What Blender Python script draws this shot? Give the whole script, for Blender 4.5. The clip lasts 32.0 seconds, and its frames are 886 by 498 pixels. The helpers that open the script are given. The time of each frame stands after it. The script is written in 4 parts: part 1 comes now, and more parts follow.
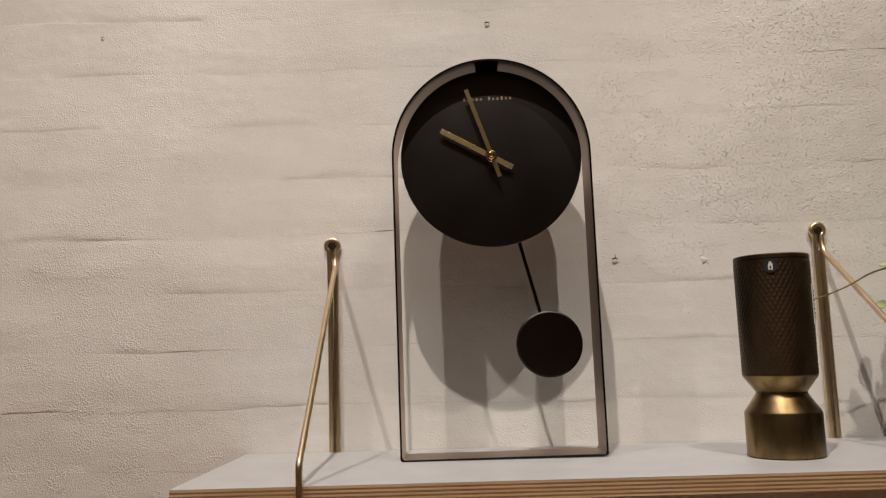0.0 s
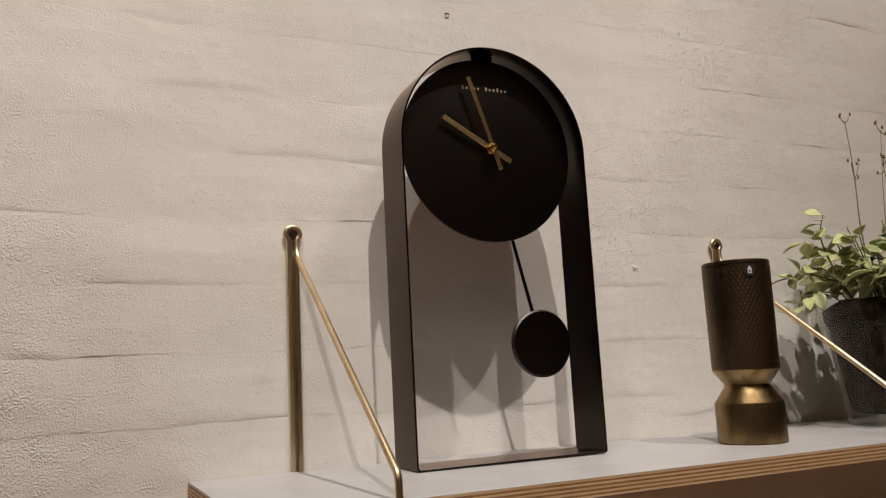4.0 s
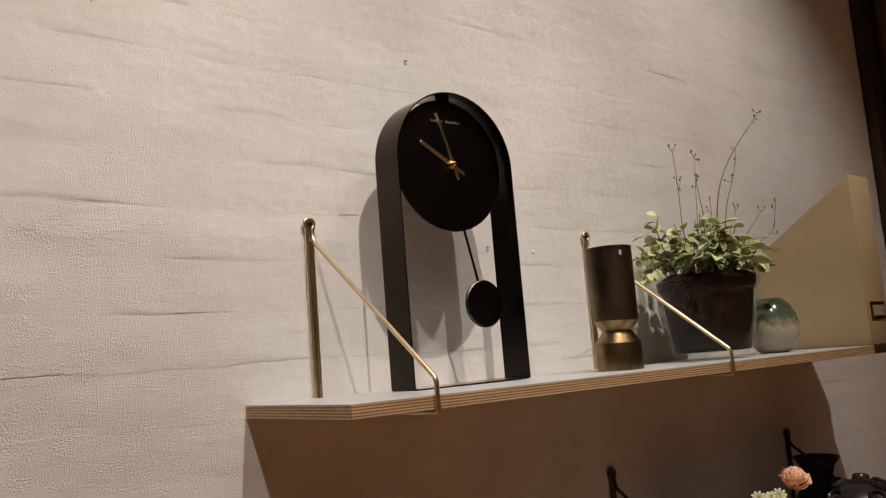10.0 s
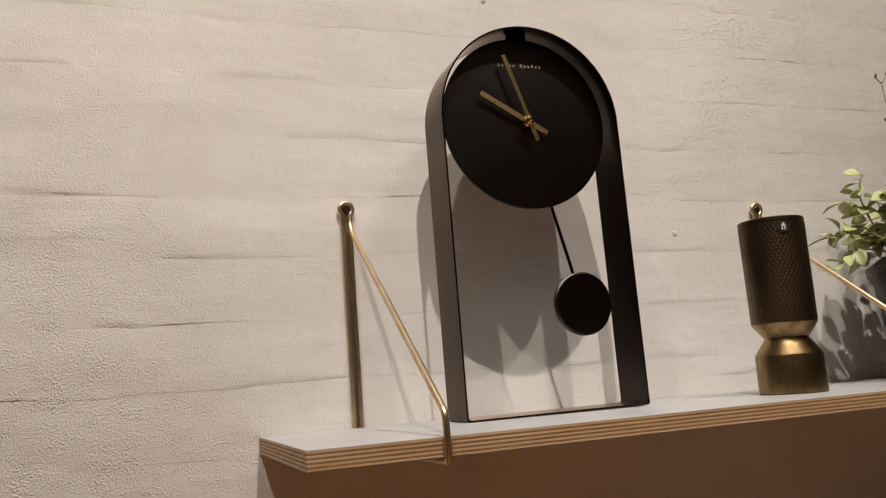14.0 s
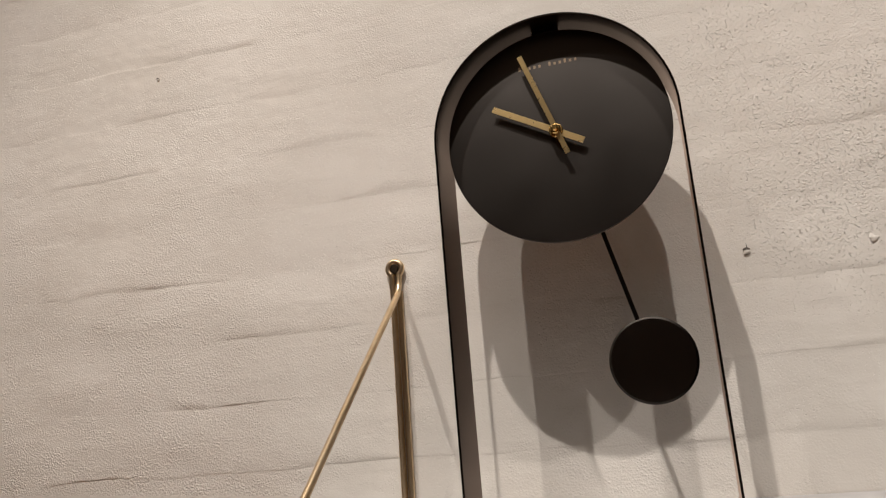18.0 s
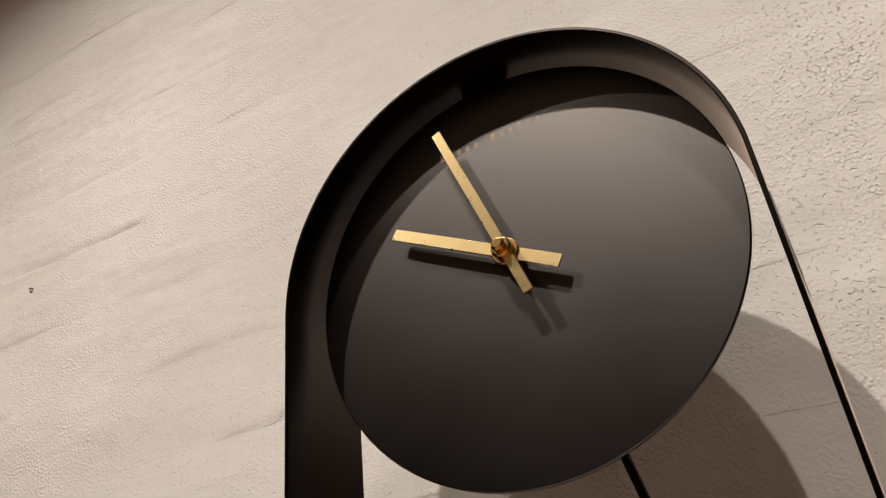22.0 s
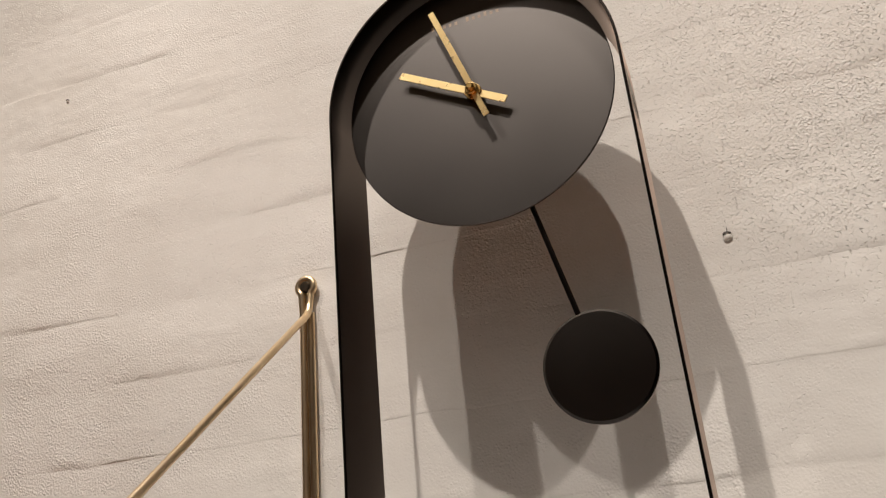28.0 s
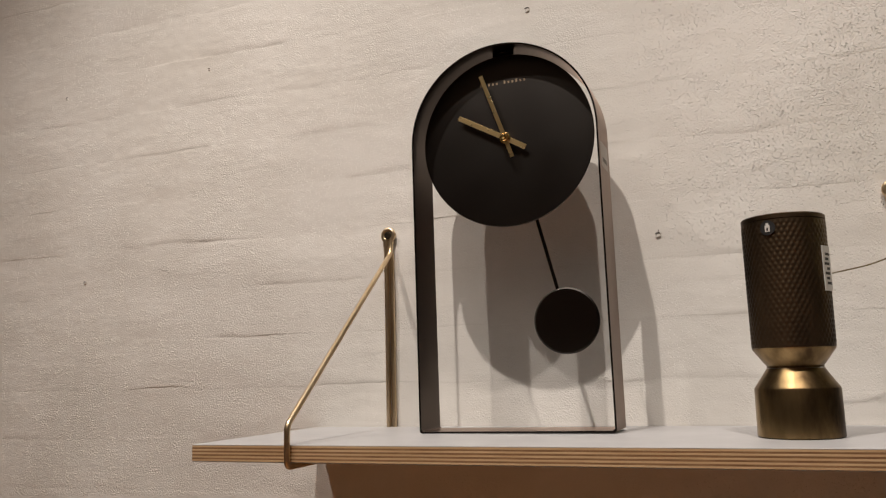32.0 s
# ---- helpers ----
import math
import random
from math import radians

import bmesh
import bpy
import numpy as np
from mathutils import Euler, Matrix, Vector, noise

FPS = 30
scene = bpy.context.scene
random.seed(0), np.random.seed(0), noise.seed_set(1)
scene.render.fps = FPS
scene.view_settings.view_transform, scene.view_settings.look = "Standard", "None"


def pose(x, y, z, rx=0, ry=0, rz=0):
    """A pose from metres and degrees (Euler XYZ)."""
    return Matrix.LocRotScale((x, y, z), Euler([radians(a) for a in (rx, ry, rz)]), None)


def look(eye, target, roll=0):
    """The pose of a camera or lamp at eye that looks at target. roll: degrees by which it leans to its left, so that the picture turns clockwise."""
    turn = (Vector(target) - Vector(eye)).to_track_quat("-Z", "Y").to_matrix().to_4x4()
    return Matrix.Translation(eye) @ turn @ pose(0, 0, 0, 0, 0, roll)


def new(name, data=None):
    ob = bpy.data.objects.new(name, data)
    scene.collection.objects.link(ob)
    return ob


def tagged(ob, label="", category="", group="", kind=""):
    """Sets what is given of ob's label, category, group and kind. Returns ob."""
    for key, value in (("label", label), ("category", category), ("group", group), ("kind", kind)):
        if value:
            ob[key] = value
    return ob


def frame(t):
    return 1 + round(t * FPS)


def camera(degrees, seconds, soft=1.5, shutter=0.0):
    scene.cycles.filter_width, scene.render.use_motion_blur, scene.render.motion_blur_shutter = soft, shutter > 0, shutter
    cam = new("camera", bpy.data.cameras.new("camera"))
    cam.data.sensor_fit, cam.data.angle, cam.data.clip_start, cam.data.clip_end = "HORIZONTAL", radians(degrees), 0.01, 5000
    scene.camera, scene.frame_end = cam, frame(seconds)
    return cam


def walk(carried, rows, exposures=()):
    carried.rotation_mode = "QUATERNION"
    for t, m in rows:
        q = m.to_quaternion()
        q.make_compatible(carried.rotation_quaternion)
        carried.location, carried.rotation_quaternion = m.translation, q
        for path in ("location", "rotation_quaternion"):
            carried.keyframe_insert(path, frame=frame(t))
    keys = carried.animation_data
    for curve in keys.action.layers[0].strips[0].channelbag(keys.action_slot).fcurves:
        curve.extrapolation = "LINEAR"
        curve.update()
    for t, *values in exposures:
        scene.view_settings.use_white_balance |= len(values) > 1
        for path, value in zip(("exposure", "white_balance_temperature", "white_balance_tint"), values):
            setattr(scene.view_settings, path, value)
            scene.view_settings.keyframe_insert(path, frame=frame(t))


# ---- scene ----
cam = camera(56.76, 32.0, soft=1.25)
PATH = [
    (0, (-0.0173, -0.9573, 1.5012), (-0.0443, 1.0255, 1.7616), -1.74),
    (0.5, (-0.0759, -0.9429, 1.4954), (-0.0622, 1.0411, 1.7476), -1.79),
    (1, (-0.1776, -0.9400, 1.4958), (0.0227, 1.0392, 1.7017), -2.31),
    (1.5, (-0.2524, -0.9378, 1.4895), (0.1606, 1.0099, 1.6787), -3.23),
    (2, (-0.2612, -0.9358, 1.4900), (0.2374, 0.9916, 1.6807), -3.16),
    (2.5, (-0.2412, -0.8884, 1.4854), (0.2782, 1.0294, 1.7142), -2.73),
    (4.5, (-0.4507, -0.8177, 1.4850), (0.5459, 0.8878, 1.7984), -3.65),
    (5, (-0.5014, -0.8304, 1.4765), (0.5998, 0.8091, 1.7917), -4.11),
    (5.5, (-0.4951, -0.8445, 1.4656), (0.6111, 0.7895, 1.7915), -4.00),
    (6, (-0.4747, -0.8665, 1.4484), (0.5704, 0.8056, 1.7824), -3.38),
    (6.5, (-0.4797, -0.8904, 1.4393), (0.5208, 0.8084, 1.7751), -3.24),
    (7, (-0.5587, -0.9084, 1.4458), (0.4814, 0.7694, 1.7665), -4.11),
    (7.5, (-0.6466, -0.9323, 1.4508), (0.4720, 0.6953, 1.7660), -4.32),
    (8, (-0.6985, -0.9645, 1.4476), (0.4868, 0.6138, 1.7699), -3.91),
    (8.5, (-0.7218, -0.9794, 1.4379), (0.4984, 0.5697, 1.7714), -3.39),
    (9, (-0.7290, -0.9893, 1.4406), (0.5080, 0.5507, 1.7541), -3.55),
    (9.5, (-0.7275, -0.9994, 1.4373), (0.5109, 0.5445, 1.7256), -3.96),
    (10, (-0.7193, -0.9869, 1.4366), (0.5267, 0.5552, 1.7002), -4.51),
    (10.5, (-0.7017, -0.9683, 1.4346), (0.5526, 0.5708, 1.6753), -4.80),
    (11, (-0.6569, -0.9577, 1.4466), (0.5861, 0.5962, 1.6473), -5.43),
    (11.5, (-0.5689, -0.9361, 1.4381), (0.6095, 0.6653, 1.6544), -5.93),
    (12, (-0.4651, -0.9219, 1.4456), (0.5230, 0.8040, 1.6570), -5.59),
    (12.5, (-0.4312, -0.9080, 1.4449), (0.4338, 0.8833, 1.6524), -5.56),
    (13, (-0.4620, -0.8949, 1.4427), (0.3681, 0.9110, 1.6651), -5.64),
    (13.5, (-0.4598, -0.8877, 1.4405), (0.3491, 0.9222, 1.7047), -5.48),
    (14, (-0.3793, -0.8715, 1.4418), (0.3249, 0.9743, 1.7532), -4.41),
    (14.5, (-0.2422, -0.8866, 1.4491), (0.2038, 1.0325, 1.7926), -2.66),
    (16.5, (-0.0530, -0.7611, 1.4418), (0.0282, 1.1845, 1.8977), -2.84),
    (17, (0.0765, -0.7481, 1.4531), (-0.2189, 1.1768, 1.9087), -2.58),
    (17.5, (0.1088, -0.7549, 1.4504), (-0.3477, 1.1336, 1.9249), -3.15),
    (18, (0.0998, -0.7623, 1.4481), (-0.4148, 1.1066, 1.9403), -4.27),
    (18.5, (0.1317, -0.6879, 1.4578), (-0.5507, 1.1147, 1.9917), -4.32),
    (19, (0.1690, -0.5584, 1.4726), (-0.7162, 1.1349, 2.0634), -4.19),
    (19.5, (0.1610, -0.5333, 1.5002), (-0.7360, 1.1377, 2.1353), -5.20),
    (20, (0.1435, -0.5141, 1.5381), (-0.7040, 1.1430, 2.2702), -5.62),
    (20.5, (0.1472, -0.4680, 1.5547), (-0.7178, 1.1363, 2.3781), -5.46),
    (21, (0.1446, -0.4256, 1.5528), (-0.6906, 1.1364, 2.4815), -6.07),
    (21.5, (0.1312, -0.3916, 1.5380), (-0.6562, 1.1401, 2.5548), -6.20),
    (22, (0.1310, -0.3756, 1.5359), (-0.6161, 1.1545, 2.5850), -6.13),
    (22.5, (0.1261, -0.3650, 1.5320), (-0.5739, 1.1696, 2.6066), -6.02),
    (23, (0.1214, -0.3606, 1.5295), (-0.5473, 1.1926, 2.5972), -6.00),
    (23.5, (0.1166, -0.3602, 1.5236), (-0.5519, 1.1951, 2.5885), -5.50),
    (24, (0.1154, -0.3726, 1.5102), (-0.5519, 1.1905, 2.5644), -5.15),
    (24.5, (0.1105, -0.3985, 1.4941), (-0.5385, 1.1833, 2.5318), -5.18),
    (25, (0.1054, -0.4197, 1.4683), (-0.5024, 1.1902, 2.4874), -5.07),
    (25.5, (0.1041, -0.4337, 1.4464), (-0.4573, 1.2132, 2.4326), -4.80),
    (27.5, (0.1382, -0.5391, 1.3888), (-0.4093, 1.1862, 2.2394), -4.61),
    (28, (0.1495, -0.5725, 1.3971), (-0.4324, 1.1848, 2.1544), -5.12),
    (28.5, (0.1531, -0.5973, 1.4116), (-0.4602, 1.1933, 2.0578), -5.21),
    (29, (0.1576, -0.6204, 1.4203), (-0.4569, 1.1835, 2.0271), -5.24),
    (29.5, (0.2099, -0.6456, 1.4302), (-0.4945, 1.1402, 1.9912), -5.27),
    (30, (0.2751, -0.6846, 1.4479), (-0.5616, 1.0583, 1.9601), -5.07),
    (30.5, (0.2867, -0.7485, 1.4599), (-0.5923, 0.9863, 1.9266), -5.08),
    (31, (0.2622, -0.8363, 1.4700), (-0.5610, 0.9400, 1.8786), -3.96),
    (31.5, (0.2489, -0.8936, 1.4601), (-0.5102, 0.9192, 1.8306), -2.12),
    (32, (0.2672, -0.9366, 1.4600), (-0.4351, 0.9119, 1.7595), -1.56),
]
walk(cam, [(t, look(eye, target, roll)) for t, eye, target, roll in PATH], exposures=[(0, -0.14), (2, -0.18), (5, -0.06), (9, -0.02), (11, 0.02), (12, 0.13), (13, 0.12), (14, 0.04), (17, -0.04), (20, -0.04), (21.5, 0.04), (23, 0.14), (25, 0.22), (28, 0.12), (29, 0.04), (31, 0.06), (32, -0.04)])

# ---------------------------------------------------------------- light
SPOT_Y, SPOT_Z = -0.93, 3.18


def spot(x, aim_x, aim_z, watts, cone, blend, colour=(1.0, 0.915, 0.845)):
    lamp = bpy.data.lights.new("track_spot", "SPOT")
    lamp.energy, lamp.color, lamp.shadow_soft_size = watts, colour, 0.013
    lamp.spot_size, lamp.spot_blend = radians(cone), blend
    ob = new("track_spot", lamp)
    ob.matrix_world = look((x, SPOT_Y, SPOT_Z), (aim_x, 0.0, aim_z))
    return ob


spot(-0.111, -0.111, 0.85, 97, 66, 1.0)
spot(0.525, 0.80, 1.36, 79, 67, 1.0)
spot(-0.755, -0.46, 1.0, 68, 54, 1.0)
# added ambient fill under the ceiling, no real fitting; softens the spots' shadows
lamp = bpy.data.lights.new("ambient_fill_area", "AREA")
lamp.shape, lamp.size, lamp.size_y = "RECTANGLE", 4.6, 2.4
lamp.energy, lamp.color = 5, (1.0, 0.72, 0.52)
new("ambient_fill_area", lamp).matrix_world = look((0, -2.6, 3.58), (0, -2.6, 0))

# added fill out of view: lights the floor so warm bounce reaches the wall
for x, y in ((-1.4, -2.5), (0.2, -2.8), (1.7, -2.5)):
    lamp = bpy.data.lights.new("floor_bounce_fill", "SPOT")
    lamp.energy, lamp.color, lamp.shadow_soft_size = 185, (1.0, 0.63, 0.40), 0.05
    lamp.spot_size, lamp.spot_blend = radians(72), 0.6
    new("floor_bounce_fill", lamp).matrix_world = look((x, y, 3.52), (x, y, 0))

world = bpy.data.worlds.new("world")
scene.world = world
world.use_nodes = True
world.node_tree.nodes["Background"].inputs[0].default_value = (0.9, 0.7, 0.5, 1)
world.node_tree.nodes["Background"].inputs[1].default_value = 0.02

# ---------------------------------------------------------------- materials


def material(name, colour, rough=0.5, metal=0.0, second=None, scale=8.0, mix=(0.35, 0.65), stretch=(1, 1, 1),
             bump=0.0, bump_scale=200.0, bump_far=0.001, rough_var=0.0, per_object=0.0, coat=0.0, detail=6.0, specular=0.5, tint=None, coords="Object"):
    """A Principled material: two colours mixed by a noise, a fine relief, uneven gloss."""
    m = bpy.data.materials.new(name)
    m.use_nodes = True
    nt = m.node_tree
    p = nt.nodes["Principled BSDF"]
    p.inputs["Roughness"].default_value, p.inputs["Metallic"].default_value = rough, metal
    p.inputs["Coat Weight"].default_value, p.inputs["Specular IOR Level"].default_value = coat, specular
    if tint:
        p.inputs["Specular Tint"].default_value = (*tint, 1)
    at = nt.nodes.new("ShaderNodeTexCoord")
    space = nt.nodes.new("ShaderNodeMapping")
    space.inputs["Scale"].default_value = stretch
    nt.links.new(at.outputs[coords], space.inputs["Vector"])
    n = nt.nodes.new("ShaderNodeTexNoise")
    n.inputs["Scale"].default_value, n.inputs["Detail"].default_value = scale, detail
    nt.links.new(space.outputs[0], n.inputs["Vector"])
    ramp = nt.nodes.new("ShaderNodeMapRange")
    ramp.inputs[1].default_value, ramp.inputs[2].default_value = mix
    nt.links.new(n.outputs["Fac"], ramp.inputs[0])
    blend = nt.nodes.new("ShaderNodeMix")
    blend.data_type = "RGBA"
    blend.inputs[6].default_value = (*colour, 1)
    blend.inputs[7].default_value = (*(second or [c * 0.85 for c in colour]), 1)
    nt.links.new(ramp.outputs[0], blend.inputs[0])
    out = blend.outputs[2]
    if per_object:
        info = nt.nodes.new("ShaderNodeObjectInfo")
        value = nt.nodes.new("ShaderNodeMapRange")
        value.inputs[3].default_value, value.inputs[4].default_value = 1 - per_object, 1 + per_object
        nt.links.new(info.outputs["Random"], value.inputs[0])
        hsv = nt.nodes.new("ShaderNodeHueSaturation")
        nt.links.new(value.outputs[0], hsv.inputs["Value"])
        nt.links.new(out, hsv.inputs["Color"])
        out = hsv.outputs[0]
    nt.links.new(out, p.inputs["Base Color"])
    if rough_var:
        r = nt.nodes.new("ShaderNodeMapRange")
        r.inputs[3].default_value, r.inputs[4].default_value = max(0.02, rough - rough_var), min(1, rough + rough_var)
        nt.links.new(n.outputs["Fac"], r.inputs[0])
        nt.links.new(r.outputs[0], p.inputs["Roughness"])
    if bump:
        f = nt.nodes.new("ShaderNodeTexNoise")
        f.inputs["Scale"].default_value, f.inputs["Detail"].default_value = bump_scale, 4
        nt.links.new(space.outputs[0], f.inputs["Vector"])
        b = nt.nodes.new("ShaderNodeBump")
        b.inputs["Strength"].default_value, b.inputs["Distance"].default_value = bump, bump_far
        nt.links.new(f.outputs["Fac"], b.inputs["Height"])
        nt.links.new(b.outputs[0], p.inputs["Normal"])
    return m


def wall_paint():
    """Thick lime-white paint on brick: sandy grain, pits, faint grey stains."""
    m = bpy.data.materials.new("painted_brick")
    m.use_nodes = True
    nt = m.node_tree
    p = nt.nodes["Principled BSDF"]
    p.inputs["Roughness"].default_value = 0.75
    p.inputs["Specular IOR Level"].default_value = 0.3
    at = nt.nodes.new("ShaderNodeNewGeometry")

    def noise_at(scale, detail=4, rough=0.5):
        n = nt.nodes.new("ShaderNodeTexNoise")
        n.inputs["Scale"].default_value, n.inputs["Detail"].default_value, n.inputs["Roughness"].default_value = scale, detail, rough
        nt.links.new(at.outputs["Position"], n.inputs["Vector"])
        return n.outputs["Fac"]

    def ranged(value, a, b, c=0.0, d=1.0):
        r = nt.nodes.new("ShaderNodeMapRange")
        for slot, v in zip((1, 2, 3, 4), (a, b, c, d)):
            r.inputs[slot].default_value = v
        nt.links.new(value, r.inputs[0])
        return r.outputs[0]

    def maths(kind, a, b):
        n = nt.nodes.new("ShaderNodeMath")
        n.operation = kind
        for slot, v in ((0, a), (1, b)):
            if isinstance(v, (int, float)):
                n.inputs[slot].default_value = v
            else:
                nt.links.new(v, n.inputs[slot])
        return n.outputs[0]

    stain = ranged(noise_at(5.0, 6, 0.6), 0.40, 0.68)
    blend = nt.nodes.new("ShaderNodeMix")
    blend.data_type = "RGBA"
    blend.inputs[6].default_value, blend.inputs[7].default_value = (0.80, 0.765, 0.71, 1), (0.715, 0.675, 0.615, 1)
    nt.links.new(stain, blend.inputs[0])
    nt.links.new(blend.outputs[2], p.inputs["Base Color"])
    split = nt.nodes.new("ShaderNodeSeparateXYZ")
    nt.links.new(at.outputs["Position"], split.inputs[0])
    worn = maths("MULTIPLY", maths("MULTIPLY", ranged(split.outputs[0], 0.08, 0.28), ranged(split.outputs[0], 0.75, 0.45)), ranged(split.outputs[2], 1.48, 1.70))
    sandy = maths("ADD", maths("MULTIPLY", ranged(split.outputs[0], -0.16, -0.42), ranged(split.outputs[2], 1.75, 1.45, 0.15, 0.95)), maths("MULTIPLY", worn, 0.55))
    spots = nt.nodes.new("ShaderNodeTexVoronoi")
    spots.inputs["Scale"].default_value = 430.0
    nt.links.new(at.outputs["Position"], spots.inputs["Vector"])
    grit = maths("MULTIPLY", ranged(spots.outputs["Distance"], 0.10, 0.55, 0.55, 0.0), ranged(noise_at(45.0, 2), 0.42, 0.60))
    where = maths("ADD", ranged(noise_at(6.0, 3), 0.36, 0.64, 0.06, 0.78), sandy)
    grain = maths("MULTIPLY", maths("ADD", maths("MULTIPLY", noise_at(560.0, 2, 0.5), 0.95), grit), where)
    lumps = noise_at(95.0, 3, 0.5)
    flat = nt.nodes.new("ShaderNodeMapping")
    flat.inputs["Scale"].default_value, flat.inputs["Rotation"].default_value = (0.20, 1.0, 1.25), (0, 0.05, 0)
    nt.links.new(at.outputs["Position"], flat.inputs["Vector"])
    stroke = nt.nodes.new("ShaderNodeTexNoise")
    stroke.inputs["Scale"].default_value, stroke.inputs["Detail"].default_value, stroke.inputs["Roughness"].default_value = 34.0, 3, 0.45
    nt.links.new(flat.outputs[0], stroke.inputs["Vector"])
    strokes = maths("MULTIPLY", ranged(stroke.outputs["Fac"], 0.52, 0.60), 0.15)
    pits = ranged(noise_at(400.0, 3, 0.6), 0.59, 0.69, 0.0, -1.9)
    few = maths("ADD", ranged(noise_at(4.3, 2), 0.50, 0.66, 0.0, 0.5), maths("MULTIPLY", worn, ranged(noise_at(9.0, 2), 0.38, 0.54, 0.3, 1.5)))
    pits = maths("MULTIPLY", pits, few)
    high = maths("ADD", maths("ADD", grain, maths("MULTIPLY", lumps, maths("ADD", 0.32, maths("MULTIPLY", worn, 0.45)))), maths("ADD", pits, strokes))
    b = nt.nodes.new("ShaderNodeBump")
    b.inputs["Strength"].default_value, b.inputs["Distance"].default_value = 0.75, 0.0010
    nt.links.new(high, b.inputs["Height"])
    nt.links.new(b.outputs[0], p.inputs["Normal"])
    return m


def lacquer(name, smooth_, rough, ior, sheen, fine):
    """Black lacquer with a broad soft sheen of uneven gloss."""
    m = bpy.data.materials.new(name)
    m.use_nodes = True
    nt = m.node_tree
    nt.nodes.remove(nt.nodes["Principled BSDF"])
    base = nt.nodes.new("ShaderNodeBsdfDiffuse")
    base.inputs["Color"].default_value = (0.0014, 0.0012, 0.0011, 1)
    gloss = nt.nodes.new("ShaderNodeBsdfGlossy")
    gloss.distribution = "BECKMANN"
    gloss.inputs["Color"].default_value = (*sheen, 1)
    at = nt.nodes.new("ShaderNodeTexCoord")
    n = nt.nodes.new("ShaderNodeTexNoise")
    n.inputs["Scale"].default_value, n.inputs["Detail"].default_value = 16, 6
    nt.links.new(at.outputs["Object"], n.inputs["Vector"])
    r = nt.nodes.new("ShaderNodeMapRange")
    r.inputs[3].default_value, r.inputs[4].default_value = smooth_, rough
    nt.links.new(n.outputs["Fac"], r.inputs[0])
    nt.links.new(r.outputs[0], gloss.inputs["Roughness"])
    f = nt.nodes.new("ShaderNodeTexNoise")
    f.inputs["Scale"].default_value = fine
    nt.links.new(at.outputs["Object"], f.inputs["Vector"])
    b = nt.nodes.new("ShaderNodeBump")
    b.inputs["Strength"].default_value, b.inputs["Distance"].default_value = 0.025, 0.0003
    nt.links.new(f.outputs["Fac"], b.inputs["Height"])
    nt.links.new(b.outputs[0], gloss.inputs["Normal"])
    edge = nt.nodes.new("ShaderNodeFresnel")
    edge.inputs["IOR"].default_value = ior
    mix = nt.nodes.new("ShaderNodeMixShader")
    nt.links.new(edge.outputs[0], mix.inputs[0])
    nt.links.new(base.outputs[0], mix.inputs[1])
    nt.links.new(gloss.outputs[0], mix.inputs[2])
    nt.links.new(mix.outputs[0], nt.nodes["Material Output"].inputs["Surface"])
    return m


def glass_material():
    """Clear glass: it lets the view through, faintly tinted, with a mirror sheen that grows at the edges."""
    m = bpy.data.materials.new("clear_glass")
    m.use_nodes = True
    nt = m.node_tree
    nt.nodes.remove(nt.nodes["Principled BSDF"])
    clear = nt.nodes.new("ShaderNodeBsdfTransparent")
    clear.inputs["Color"].default_value = (0.93, 0.945, 0.935, 1)
    gloss = nt.nodes.new("ShaderNodeBsdfGlossy")
    gloss.inputs["Roughness"].default_value = 0.03
    edge = nt.nodes.new("ShaderNodeLayerWeight")
    edge.inputs["Blend"].default_value = 0.5
    steep = nt.nodes.new("ShaderNodeMath")
    steep.operation = "POWER"
    steep.inputs[1].default_value = 2.8
    nt.links.new(edge.outputs["Facing"], steep.inputs[0])
    sheen = nt.nodes.new("ShaderNodeMapRange")
    sheen.inputs[3].default_value, sheen.inputs[4].default_value = 0.016, 0.40
    nt.links.new(steep.outputs[0], sheen.inputs[0])
    mix = nt.nodes.new("ShaderNodeMixShader")
    nt.links.new(sheen.outputs[0], mix.inputs[0])
    nt.links.new(clear.outputs[0], mix.inputs[1])
    nt.links.new(gloss.outputs[0], mix.inputs[2])
    nt.links.new(mix.outputs[0], nt.nodes["Material Output"].inputs["Surface"])
    return m


